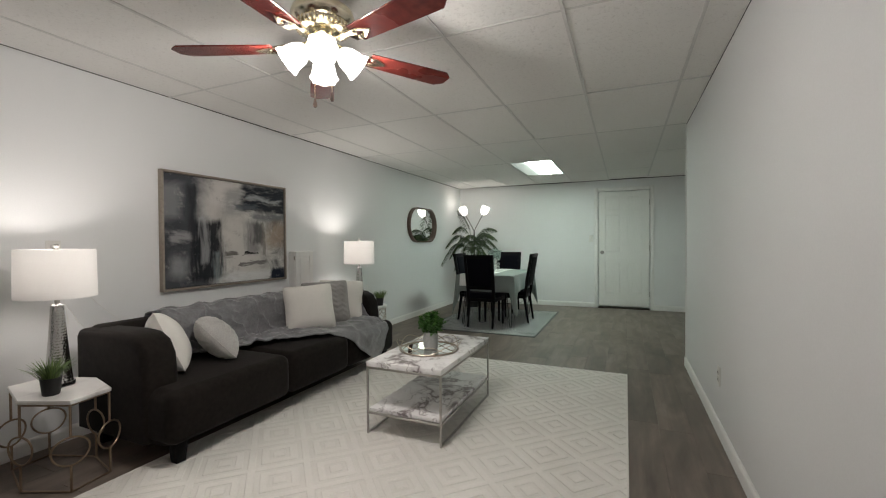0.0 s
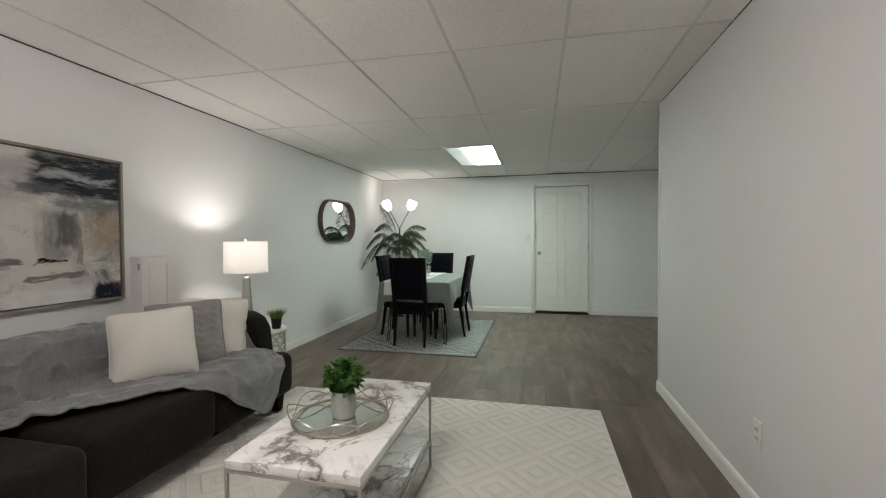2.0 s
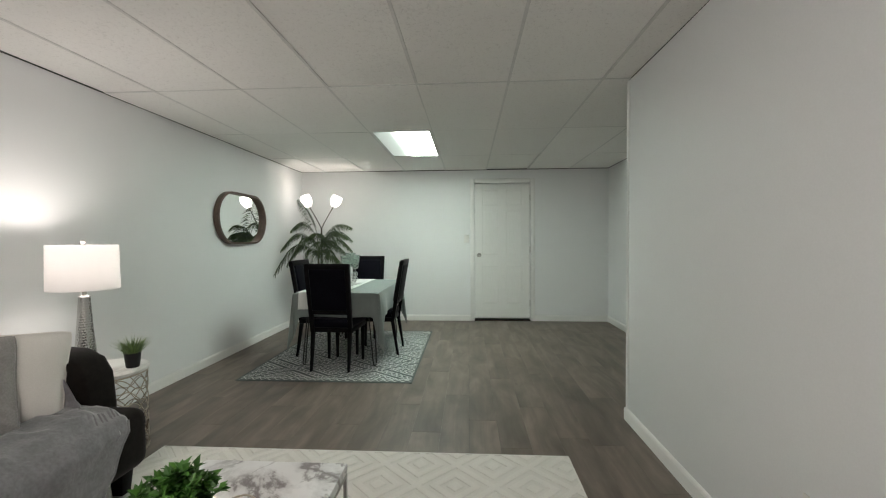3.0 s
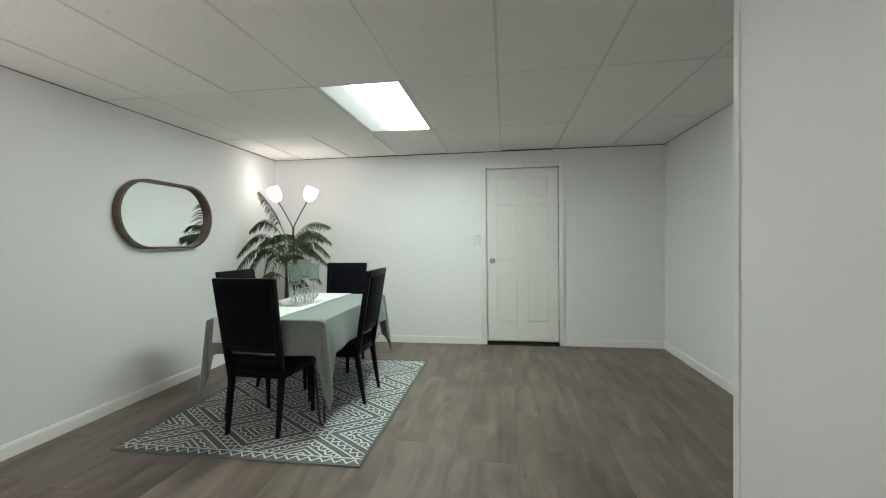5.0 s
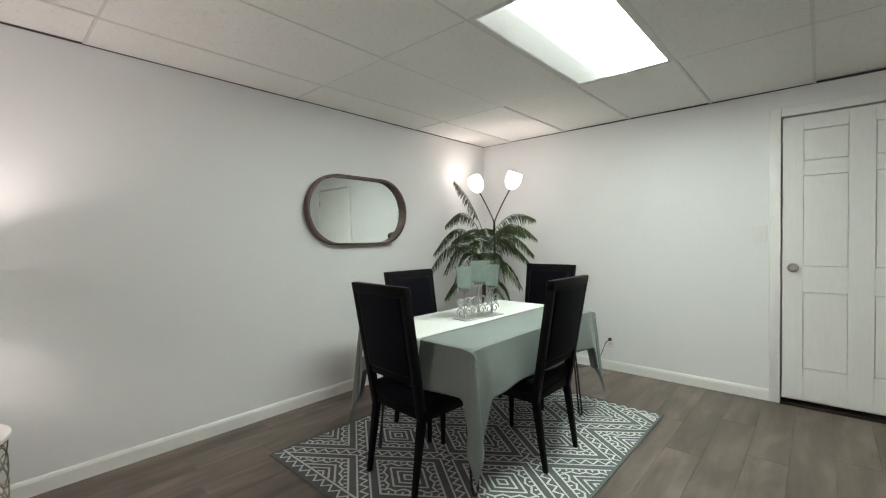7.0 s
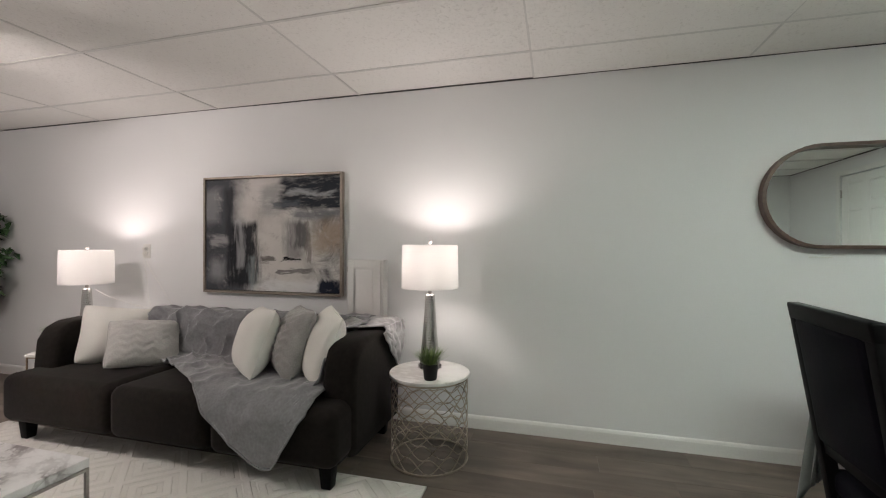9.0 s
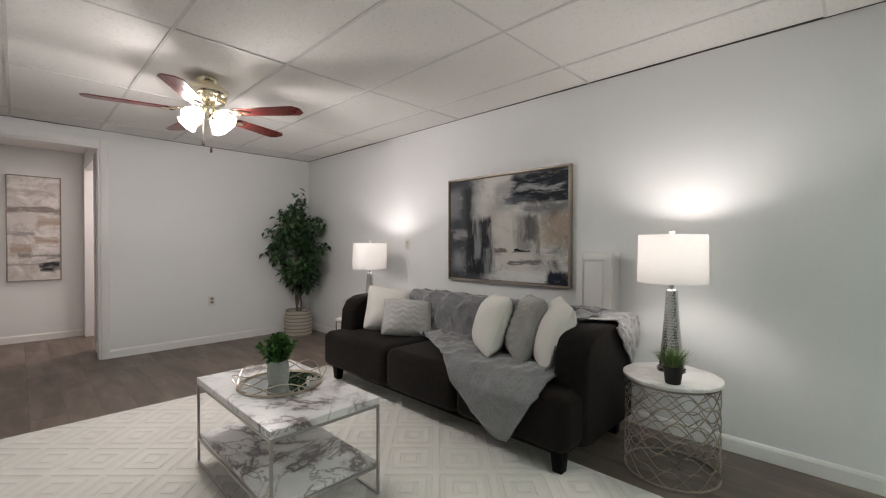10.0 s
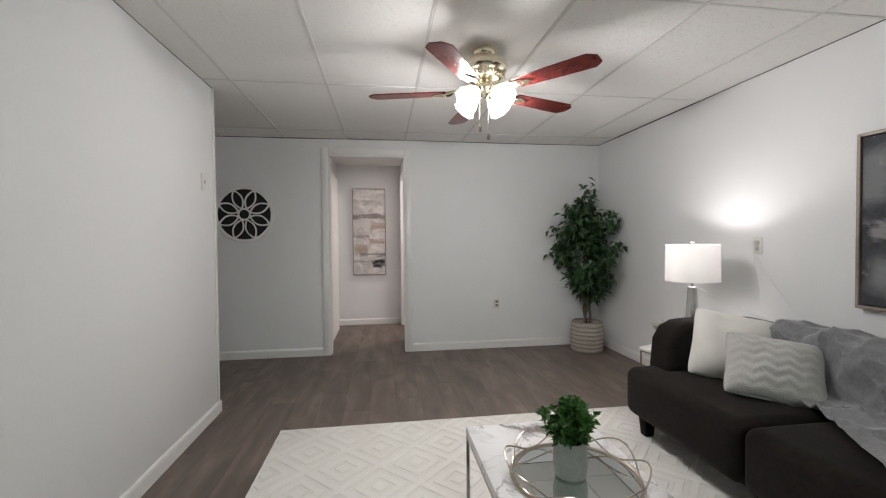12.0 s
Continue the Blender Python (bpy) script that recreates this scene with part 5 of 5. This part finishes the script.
HALF_W, HALF_H = 0.385, 0.2775
for y, inner_y in ((DRY0 + 0.042, DRY0 + 0.076), (DRY1 - 0.042, DRY1 - 0.076)):
    teeth((DRX0 + 0.012, y), (DRX1 - 0.012, y), 0.020, 44)
    ribbon([(DRX0 + 0.012, inner_y), (DRX1 - 0.012, inner_y)], 0.011)
row = -1
while DRY0 + row * HALF_H < DRY1 + HALF_H:
    cy = DRY0 + 0.3575 + row * HALF_H
    for col in range(-1, 4):
        cx = DRX0 + (2 * col + (0 if row % 2 == 0 else 1)) * HALF_W
        # bands between the diamonds: a line on either side and a zigzag along the middle
        for sx in (-1, 1):
            for share, kind in ((0.86, "line"), (1.0, "zig")):
                a, b = Vector((cx - HALF_W * share * sx, cy)), Vector((cx, cy + HALF_H * share))
                ends = clip_x(a, b)
                if kind == "zig" and ends:
                    teeth(ends[0], ends[1], 0.018, max(2, 2 * int((ends[1] - ends[0]).length / 0.058)), 0.010)
                for s in (-1, 1):
                    if kind == "line":
                        ends = clip_x((cx - HALF_W * share * sx, cy), (cx, cy + s * HALF_H * share))
                        if ends:
                            ribbon([tuple(ends[0]), tuple(ends[1])], 0.010)
        # nested squares inside, the outermost with a comb edge
        for share in (0.66, 0.50, 0.36, 0.22, 0.09):
            for sx in (-1, 1):
                for s in (-1, 1):
                    ends = clip_x((cx - HALF_W * share * sx, cy), (cx, cy + s * HALF_H * share))
                    if not ends:
                        continue
                    if share == 0.50:
                        teeth(ends[0], ends[1], 0.009, max(2, 2 * int((ends[1] - ends[0]).length / 0.07)), 0.011)
                    else:
                        ribbon([tuple(ends[0]), tuple(ends[1])], 0.011)
                    if share == 0.66:
                        for k in range(1, 9):
                            c = ends[0].lerp(ends[1], k / 9)
                            ribbon([tuple(c), (c.x + sx * 0.012, c.y - s * 0.016)], 0.010)
    row += 1
part("pattern", pat, "drug_line", drug, "woven white zigzag lines", smooth=False)
bm = bmesh.new()
for lo, hi in (((DRX0 - 0.003, DRY0 - 0.003, 0.001), (DRX1 + 0.003, DRY0 + 0.008, 0.0085)), ((DRX0 - 0.003, DRY1 - 0.008, 0.001), (DRX1 + 0.003, DRY1 + 0.003, 0.0085)),
               ((DRX0 - 0.003, DRY0 + 0.008, 0.001), (DRX0 + 0.008, DRY1 - 0.008, 0.0085)), ((DRX1 - 0.008, DRY0 + 0.008, 0.001), (DRX1 + 0.003, DRY1 - 0.008, 0.0085))):
    add_box(bm, lo, hi, 0.002, 1)
part("binding", bm, "drug", drug)

TX0, TX1, TY0, TY1, TZ = 0.90, 1.69, 5.80, 7.10, 0.718
dt = thing("dining_table", "dining table on black hairpin legs under a cloth", "dining table", ((TX0 + TX1) / 2, (TY0 + TY1) / 2, 0.008))
tx, ty = (TX1 - TX0) / 2, (TY1 - TY0) / 2
part("tabletop", box((-tx + 0.004, -ty + 0.004, TZ - 0.04), (tx - 0.004, ty - 0.004, TZ - 0.012), 0.004, 2), "walnut", dt)
for sx in (-1, 1):
    for sy in (-1, 1):
        bx, by = sx * (tx - 0.05), sy * (ty - 0.06)
        pts = [(bx - sx * 0.07, by, TZ - 0.04), (bx - sx * 0.012, by, 0.03), (bx - sx * 0.006, by, 0.010), (bx + sx * 0.004, by, 0.006), (bx + sx * 0.012, by - sy * 0.004, 0.012), (bx + sx * 0.016, by - sy * 0.01, 0.03), (bx - sx * 0.02, by - sy * 0.09, TZ - 0.04)]
        part("leg", tube(pts, 0.006, 8), "black", dt, "black hairpin leg")

OV = 0.405


def cloth_shape(u, v):
    a = (2 * u - 1) * (tx + OV)
    b = (2 * v - 1) * (ty + OV)
    ex, ey = max(abs(a) - tx, 0), max(abs(b) - ty, 0)
    sa, sb = (1 if a >= 0 else -1), (1 if b >= 0 else -1)
    x, y = min(max(a, -tx), tx), min(max(b, -ty), ty)
    z = TZ + 0.004
    w = noise.noise(Vector((a * 4, b * 4, 2.1)))
    if ex == 0 and ey == 0:
        return (x, y, z + 0.0015 * w)
    drop = math.hypot(ex, ey)
    k = min(drop / OV, 1.4)
    r = min(drop, 0.02)

    def held(q):
        q = min(max((q - 0.87) / 0.12, 0), 1)
        return 0.58 + 0.42 * q * q * (3 - 2 * q)
    if ey == 0:
        drop *= held(abs(b) / ty)
    elif ex == 0:
        drop *= held(abs(a) / tx)
    if ex > 0 and ey > 0:
        ph = math.atan2(ey, ex)
        out = 0.010 + 0.045 * k * abs(math.sin(2 * ph)) ** 1.5
        fold = 0.028 * k * math.cos(2 * ph) * math.sin(2 * ph)
        x += sa * (out * math.cos(ph) + 0.012 + fold)
        y += sb * (out * math.sin(ph) + 0.012 - fold)
    elif ex > 0:
        x += sa * (0.008 + 0.028 * k + 0.018 * k * math.sin(b * 11 + 1.0) + 0.010 * k * w)
    else:
        y += sb * (0.008 + 0.028 * k + 0.018 * k * math.sin(a * 13 + 0.4) + 0.010 * k * w)
    return (x, y, z - drop + 0.4 * r)


tc = thing("tablecloth", "grey-green tablecloth hanging in folds at the corners", "tablecloth", ((TX0 + TX1) / 2, (TY0 + TY1) / 2, 0))
cl = part("cloth", sheet(90, 110, cloth_shape), "cloth", tc)
sol = cl.modifiers.new("thick", "SOLIDIFY")
sol.thickness, sol.offset = 0.0022, 1


def runner_shape(u, v):
    x = -0.36 + 0.44 * u
    b = (2 * v - 1) * (ty + 0.17)
    e = max(abs(b) - ty, 0)
    s = 1 if b >= 0 else -1
    k = e / OV
    if e > 0:
        return (x, s * (ty + 0.018 + 0.028 * k + 0.018 * k * math.sin(x * 13 + 0.4) + 0.016 * k), TZ + 0.012 - e + 0.4 * min(e, 0.02))
    return (x, min(max(b, -ty), ty), TZ + 0.0115 + 0.001 * math.sin(9 * b))


rn = thing("table_runner", "white table runner lying along the tablecloth", "table runner", ((TX0 + TX1) / 2, (TY0 + TY1) / 2, 0))
cl = part("cloth", sheet(16, 90, runner_shape), "runner", rn)
sol = cl.modifiers.new("thick", "SOLIDIFY")
sol.thickness, sol.offset = 0.002, 1


# chairs
def dining_chair(m, label):
    """Faces +y; origin on the floor under the seat's middle."""
    ch = thing("dining_chair", label, "chair", group="chairs round the dining table")
    ch.matrix_world = m
    seat = box((-0.215, -0.20, 0.395), (0.215, 0.235, 0.475), 0.028, 4)
    for v in seat.verts:
        if v.co.y < 0:
            v.co.x *= 0.92
        if v.co.z > 0.45:
            v.co.z += 0.012 * max(0, 1 - (v.co.x / 0.2) ** 2) * max(0, 1 - ((v.co.y - 0.02) / 0.22) ** 2)
    part("seat", seat, "leather", ch, "black leather seat")
    part("seat_frame", box((-0.205, -0.195, 0.355), (0.205, 0.225, 0.40), 0.006, 2), "black_wood", ch)
    for sx in (-1, 1):
        part("leg", lathe(((0, 0), (0.012, 0), (0.0135, 0.012), (0.013, 0.03), (0.019, 0.26), (0.022, 0.31), (0.017, 0.325), (0.023, 0.34), (0.023, 0.36), (0, 0.36)), 16, pose(sx * 0.178, 0.195, 0)), "black_wood", ch)
        bl = box((-0.018, -0.019, 0), (0.018, 0.019, 0.365), 0.004, 2)
        for v in bl.verts:
            f = 1 - v.co.z / 0.365
            v.co.x *= 1 - 0.4 * f
            v.co.y = v.co.y * (1 - 0.4 * f) - 0.055 * f * f
        bmesh.ops.translate(bl, verts=bl.verts[:], vec=(sx * 0.178, -0.185, 0))
        part("leg", bl, "black_wood", ch)
        post = box((-0.02, -0.019, 0.35), (0.02, 0.019, 0.99), 0.005, 2)
        for v in post.verts:
            f = max(0.0, (v.co.z - 0.35) / 0.64)
            v.co.y -= 0.105 * f ** 1.15
            v.co.x += sx * 0.012 * f
        bmesh.ops.translate(post, verts=post.verts[:], vec=(sx * 0.180, -0.185, 0))
        part("back_post", post, "black_wood", ch)

    def tilt(bm):
        for v in bm.verts:
            f = max(0, (v.co.z - 0.35) / 0.64)
            v.co.y -= 0.105 * f ** 1.15 + 0.185
        return bm
    part("top_rail", tilt(box((-0.212, -0.021, 0.945), (0.212, 0.021, 1.0), 0.008, 3)), "black_wood", ch)
    part("bottom_rail", tilt(box((-0.165, -0.016, 0.525), (0.165, 0.016, 0.57), 0.005, 2)), "black_wood", ch)
    panel = box((-0.172, -0.028, 0.56), (0.172, 0.030, 0.955), 0.02, 3)
    bmesh.ops.subdivide_edges(panel, edges=[e for e in panel.edges if abs(e.verts[0].co.z - e.verts[1].co.z) > 0.2], cuts=5)
    part("back_panel", tilt(panel), "leather", ch, "black leather back panel")
    return ch


c1 = dining_chair(pose(1.28, 5.905, 0.007, 0, 0, -3), "black leather dining chair with a framed back, tucked under")
for m, in ((pose(1.56, 6.435, 0.007, 0, 0, 90),), (pose(1.0, 6.33, 0.007, 0, 0, -92),), (pose(1.21, 7.165, 0.007, 0, 0, 180),)):
    copy_thing(c1, m)

# candle holder
ch_ = thing("candle_holder", "silver scroll candle holder with three green seeded glass cups", "candle holder", (1.255, 6.42, TZ + 0.014), -8)
part("base_plate", box((-0.06, -0.17, 0), (0.06, 0.17, 0.006), 0.002, 1), "scroll", ch_)


def spiral(cx, cz, r, turns, start, sgn):
    return [(0, cx + sgn * r * (1 - 0.75 * k / 30) * math.cos(start + turns * 6.283 * k / 30), cz + r * (1 - 0.75 * k / 30) * math.sin(start + turns * 6.283 * k / 30)) for k in range(31)]


for yy, top in ((-0.120, 0.165), (0.0, 0.195), (0.120, 0.165)):
    bm = bmesh.new()
    add_tube(bm, [(0, yy, 0.005), (0, yy, top)], 0.0045, 8)
    for sgn in (-1, 1):
        add_tube(bm, spiral(yy + sgn * 0.030, 0.042, 0.034, 1.2, 0, sgn), 0.004, 6)
        add_tube(bm, spiral(yy + sgn * 0.034, 0.108, 0.036, 1.2, 3.14, sgn), 0.004, 6)
    add_lathe(bm, ((0, top), (0.012, top), (0.032, top + 0.008), (0.032, top + 0.014), (0, top + 0.014)), 18, pose(0, yy, 0))
    part("scroll_stem", bm, "scroll", ch_)
    part("glass_cup", lathe(((0, top + 0.0145), (0.030, top + 0.0145), (0.042, top + 0.024), (0.046, top + 0.05), (0.049, top + 0.10), (0.051, top + 0.132), (0.058, top + 0.148), (0.058, top + 0.154),
                             (0.055, top + 0.154), (0.048, top + 0.132), (0.046, top + 0.10), (0.043, top + 0.05), (0.038, top + 0.028), (0, top + 0.022)), 32, pose(0, yy, 0)), "green_glass", ch_, "green-tinted seeded glass cup")

# floor lamp with two heads
FL = (0.47, 7.72)
fl = thing("floor_lamp", "dark floor lamp with two lit opal glass heads", "floor lamp", (*FL, 0))
part("base", lathe(((0, 0), (0.13, 0), (0.135, 0.008), (0.12, 0.02), (0.03, 0.03), (0.012, 0.05), (0, 0.05)), 36), "bronze", fl)
part("pole", tube([(0, 0, 0.04), (0, 0, 1.40)], 0.011, 10), "bronze", fl)
for dx, dy, head in ((-0.20, -0.02, 1.80), (0.195, 0.04, 1.785)):
    pts = [(0, 0, 1.38), (dx * 0.15, dy * 0.15, 1.45), (dx * 0.5, dy * 0.5, 1.58), (dx * 0.85, dy * 0.85, 1.70)]
    arm = part("arm", tube(pts, 0.006, 8), "bronze", fl)
    m = Matrix.Translation((dx * 0.84, dy * 0.84, 1.695)) @ pose(0, 0, 0, 0, 24 if dx > 0 else -24, 0)
    part("head", lathe(((0.018, 0), (0.04, 0.012), (0.064, 0.05), (0.074, 0.09), (0.072, 0.135), (0.066, 0.160), (0.063, 0.160), (0.068, 0.135), (0.070, 0.09), (0.060, 0.05), (0.036, 0.016), (0, 0.012)), 32, m), "globe", arm, "lit white opal glass head")

# palm
pl = thing("palm_plant", "artificial palm with long arching fronds in a dark pot", "plant", (0.50, 7.50, 0))
part("pot", lathe(((0, 0), (0.11, 0), (0.115, 0.01), (0.14, 0.25), (0.145, 0.27), (0.135, 0.27), (0.13, 0.25), (0, 0.245)), 32), "black", pl)
part("soil", lathe(((0, 0.25), (0.128, 0.246)), 24), "soil", pl)
rng = random.Random(6)
bm = bmesh.new()
for k in range(4):
    a = 1.57 * k + 0.3
    add_tube(bm, [(0.03 * math.cos(a) * (1 - q / 6), 0.03 * math.sin(a) * (1 - q / 6), 0.24 + 0.13 * q) for q in range(7)], 0.011, 7, False, 0.6)
part("trunk", bm, "bark", pl)
fronds = ((224, 0.30, 1.76, 0.05, 1.28), (216, 0.40, 1.36, 0.17, 1.22), (34, 0.54, 1.40, 0.15, 1.14), (50, 0.30, 1.36, 0.05, 1.08), (208, 0.54, 1.10, 0.22, 1.10), (222, 0.66, 0.80, 0.28, 0.98),
          (26, 0.52, 1.08, 0.20, 1.00), (40, 0.50, 0.98, 0.18, 0.98), (196, 0.46, 0.90, 0.22, 1.00), (300, 0.34, 1.10, 0.15, 1.02), (332, 0.42, 0.86, 0.20, 0.94), (268, 0.42, 0.88, 0.20, 0.94),
          (246, 0.36, 1.20, 0.13, 1.06), (8, 0.42, 0.80, 0.18, 0.88), (232, 0.42, 0.68, 0.16, 0.82), (350, 0.36, 0.66, 0.12, 0.78), (118, 0.30, 1.28, 0.12, 1.10), (285, 0.30, 1.30, 0.08, 1.12), (40, 0.56, 1.22, 0.20, 1.06), (20, 0.44, 1.26, 0.14, 1.10), (58, 0.40, 1.10, 0.16, 1.02), (310, 0.30, 0.92, 0.16, 0.96))
for az, ln, tip, arch, zb in fronds:
    a = radians(az)
    d = Vector((math.cos(a), math.sin(a), 0))
    side = Vector((-d.y, d.x, 0))
    pts = []
    for q in range(15):
        u = q / 14
        pts.append(d * ln * 0.87 * u ** 0.9 + Vector((0, 0, zb + (tip - zb) * u ** 0.85 + arch * math.sin(math.pi * u ** 0.9))))
    bm = bmesh.new()
    add_tube(bm, pts, 0.004, 6, False, 0.3)
    for q in range(24):
        u = 0.20 + 0.80 * q / 23
        i = min(int(u * 14), 13)
        p = pts[i].lerp(pts[i + 1], u * 14 - i)
        tang = (pts[i + 1] - pts[i]).normalized()
        size = 0.165 * math.sin(math.pi * (0.16 + 0.76 * u)) ** 0.7 * rng.uniform(0.85, 1.1)
        for s in (-1, 1):
            dirn = (tang * 0.38 + side * s * 0.95 + Vector((0, 0, -0.42 + rng.uniform(-0.15, 0.15)))).normalized()
            tipx = 0.50 + p.x + dirn.x * size
            tipy = 7.50 + p.y + dirn.y * size
            if tipx < 0.01 or tipy > YF - 0.01:
                continue
            leaf(bm, p, dirn, (0, 0, 1), size, 0.0125, 0.15, 0.35)
    part("frond", bm, "palm", pl, smooth=False)

# ---- ficus in a basket ----
fc = thing("ficus_tree", "artificial ficus tree in a woven cream and grey basket", "plant", (0.285, -0.185, 0))
prof = [(0, 0.004)]
for k in range(15):
    u = k / 14
    r = 0.145 + 0.028 * math.sin(math.pi * (0.15 + 0.7 * u)) - 0.004 * u
    z = 0.01 + 0.30 * u
    prof += [(r - 0.004, z - 0.0088), (r + 0.003, z - 0.004), (r + 0.0045, z + 0.001), (r + 0.003, z + 0.006), (r - 0.004, z + 0.0095)]
prof += [(0.140, 0.318), (0.135, 0.25), (0, 0.245)]
part("basket", lathe(prof, 56), "basket", fc, "woven cream and grey rope basket")
part("soil", lathe(((0, 0.262), (0.133, 0.255)), 24), "soil", fc)
rng = random.Random(21)
bm, lf = bmesh.new(), bmesh.new()
for k in range(3):
    a = 2.1 * k
    pts = [Vector((0.035 * math.cos(a + q * 0.6), 0.035 * math.sin(a + q * 0.6), 0.25 + 0.105 * q)) for q in range(11)]
    add_tube(bm, pts, 0.014, 8, False, 0.55)
limbs = []
for k in range(58):
    h = rng.uniform(0.0, 1.0)
    z = 0.52 + 0.90 * h
    a = rng.uniform(0, 6.283)
    env = 0.365 * (math.sin(math.pi * (0.16 + 0.72 * h)) ** 0.7)
    r = env * rng.uniform(0.45, 1.12)
    tip = Vector((r * math.cos(a), r * math.sin(a), z + rng.uniform(0.08, 0.26)))
    tip.x = max(tip.x, -0.25)
    tip.y = max(tip.y, -0.24)
    if k < 3:
        tip = Vector((0.05 * k - 0.06, 0.03 * k, 1.70 + 0.03 * k))
    root = Vector((0.02 * math.cos(a), 0.02 * math.sin(a), z - 0.10))
    pts = [root.lerp(tip, q / 6) + Vector((0, 0, 0.05 * math.sin(math.pi * q / 6))) for q in range(7)]
    add_tube(bm, pts, 0.0045, 5, False, 0.3)
    for q in range(42):
        u = rng.uniform(0.30, 1.05)
        i = min(int(u * 6), 5)
        p = pts[i].lerp(pts[i + 1], min(u * 6 - i, 1.2))
        p = p + Vector((rng.gauss(0, 0.034), rng.gauss(0, 0.034), rng.gauss(-0.005, 0.025)))
        p.x, p.y = max(p.x, -0.255), max(p.y, -0.24)
        d = Vector((rng.gauss(0, 0.7), rng.gauss(0, 0.7), rng.uniform(-1.1, 0.15))) + (tip - root).normalized() * 0.3
        if p.x < -0.20:
            d.x = abs(d.x)
        if p.y < -0.19:
            d.y = abs(d.y)
        leaf(lf, p, d, (rng.gauss(0, 0.5), rng.gauss(0, 0.5), 1), rng.uniform(0.066, 0.108), rng.uniform(0.034, 0.052), 0.14, 0.22)
part("trunk", bm, "bark", fc, "slim twisted grey trunk")
part("crown", lf, "ficus", fc, "glossy dark green leaves", smooth=False)

# ---- back wall and hall ----
med = thing("wall_medallion", "round white petal lattice medallion on a black backing", "wall decor", (3.83, YB, 1.475))
part("backing", lathe(((0, 0.002), (0.266, 0.002), (0.266, 0.008), (0, 0.008)), 64, pose(0, 0, 0, -90)), "black", med, "black backing")
part("rim", lathe(((0.254, 0.002), (0.286, 0.002), (0.288, 0.010), (0.280, 0.022), (0.262, 0.022), (0.254, 0.012), (0.254, 0.002)), 64, pose(0, 0, 0, -90)), "trim", med, "white rim")
part("hub", lathe(((0.048, 0.008), (0.062, 0.008), (0.064, 0.016), (0.055, 0.021), (0.046, 0.016), (0.048, 0.008)), 40, pose(0, 0, 0, -90)), "trim", med)
for k in range(8):
    a = radians(22.5 + 45 * k)
    bm = bmesh.new()
    for s in (-1, 1):
        pts = []
        for q in range(13):
            u = q / 12
            r = 0.06 + 0.198 * u
            w = s * 0.046 * math.sin(math.pi * u) ** 0.85
            pts.append((r * math.cos(a) - w * math.sin(a), 0.014, r * math.sin(a) + w * math.cos(a)))
        add_tube(bm, pts, 0.0085, 8)
    part("petal", bm, "trim", med)

hp = thing("hall_painting", "tall abstract canvas in white, beige and charcoal", "painting", (2.635, HY, 1.32))
M["art_b"] = painting("abstract_beige", 0, ((0.48, 0.46, 0.44), (0.72, 0.70, 0.68)), (
    (-0.1, 1.1, 0.66, 0.70, 0.02, 0.85, (0.20, 0.17, 0.16), "w"),
    (0.0, 0.45, 0.52, 0.60, 0.05, 0.8, (0.40, 0.31, 0.25), "w"),
    (0.45, 0.95, 0.56, 0.63, 0.04, 0.8, (0.60, 0.58, 0.57), "w"),
    (0.5, 1.1, 0.42, 0.47, 0.03, 0.8, (0.26, 0.24, 0.24), "w"),
    (0.05, 0.5, 0.36, 0.43, 0.04, 0.8, (0.36, 0.26, 0.20), "w"),
    (0.55, 0.95, 0.26, 0.33, 0.04, 0.85, (0.38, 0.29, 0.23), "w"),
    (0.0, 0.8, 0.22, 0.25, 0.02, 0.7, (0.12, 0.11, 0.11), "w"),
    (0.0, 0.42, 0.10, 0.16, 0.03, 0.97, (0.02, 0.02, 0.025), "w"),
    (0.35, 1.1, 0.13, 0.18, 0.03, 0.7, (0.28, 0.26, 0.26), "w"),
    (0.1, 1.0, 0.82, 0.86, 0.02, 0.4, (0.3, 0.28, 0.27), "w"),
), "w")
part("canvas", box((-0.222, 0.004, -0.602), (0.222, 0.030, 0.602), 0.002, 1), "art_b", hp)
fr = bmesh.new()
for lo, hi in (((-0.231, 0.002, -0.611), (-0.224, 0.036, 0.611)), ((0.224, 0.002, -0.611), (0.231, 0.036, 0.611)), ((-0.224, 0.002, -0.611), (0.224, 0.036, -0.604)), ((-0.224, 0.002, 0.604), (0.224, 0.036, 0.611))):
    add_box(fr, lo, hi, 0.001, 1)
part("frame", fr, "art_frame", hp, "thin dark wood frame")


# ---- floor planks, last ----
PW, PL = 0.182, 1.22
plank_meshes = {}


def plank_mesh(w, l):
    key = (round(w, 3), round(l, 3))
    if key not in plank_meshes:
        bm = box((-w / 2 + 0.0005, -l / 2 + 0.0005, -0.0115), (w / 2 - 0.0005, l / 2 - 0.0005, 0.0), 0)
        top = [e for e in bm.edges if all(v.co.z > -0.001 for v in e.verts)]
        bmesh.ops.bevel(bm, geom=top, offset=0.0005, segments=1, affect="EDGES")
        me = bpy.data.meshes.new("plank")
        bm.to_mesh(me)
        bm.free()
        me.materials.append(M["plank"])
        plank_meshes[key] = me
    return plank_meshes[key]


prnd = random.Random(11)
x = X0
row = 0
while x < X1 - 0.01:
    w = min(PW, X1 - x)
    y_lo = HY if (x + w > 0.5 and x < HX1 + 0.1) else YB
    y = y_lo - (row * 0.47 + prnd.uniform(0, 0.15)) % PL
    while y < YF:
        a, b = max(y, y_lo), min(y + PL, YF)
        if b - a > 0.02:
            ob = new("plank", plank_mesh(w, b - a))
            ob.location = (x + w / 2, (a + b) / 2, 0)
            ob.parent = floor
        y += PL
    x += PW
    row += 1
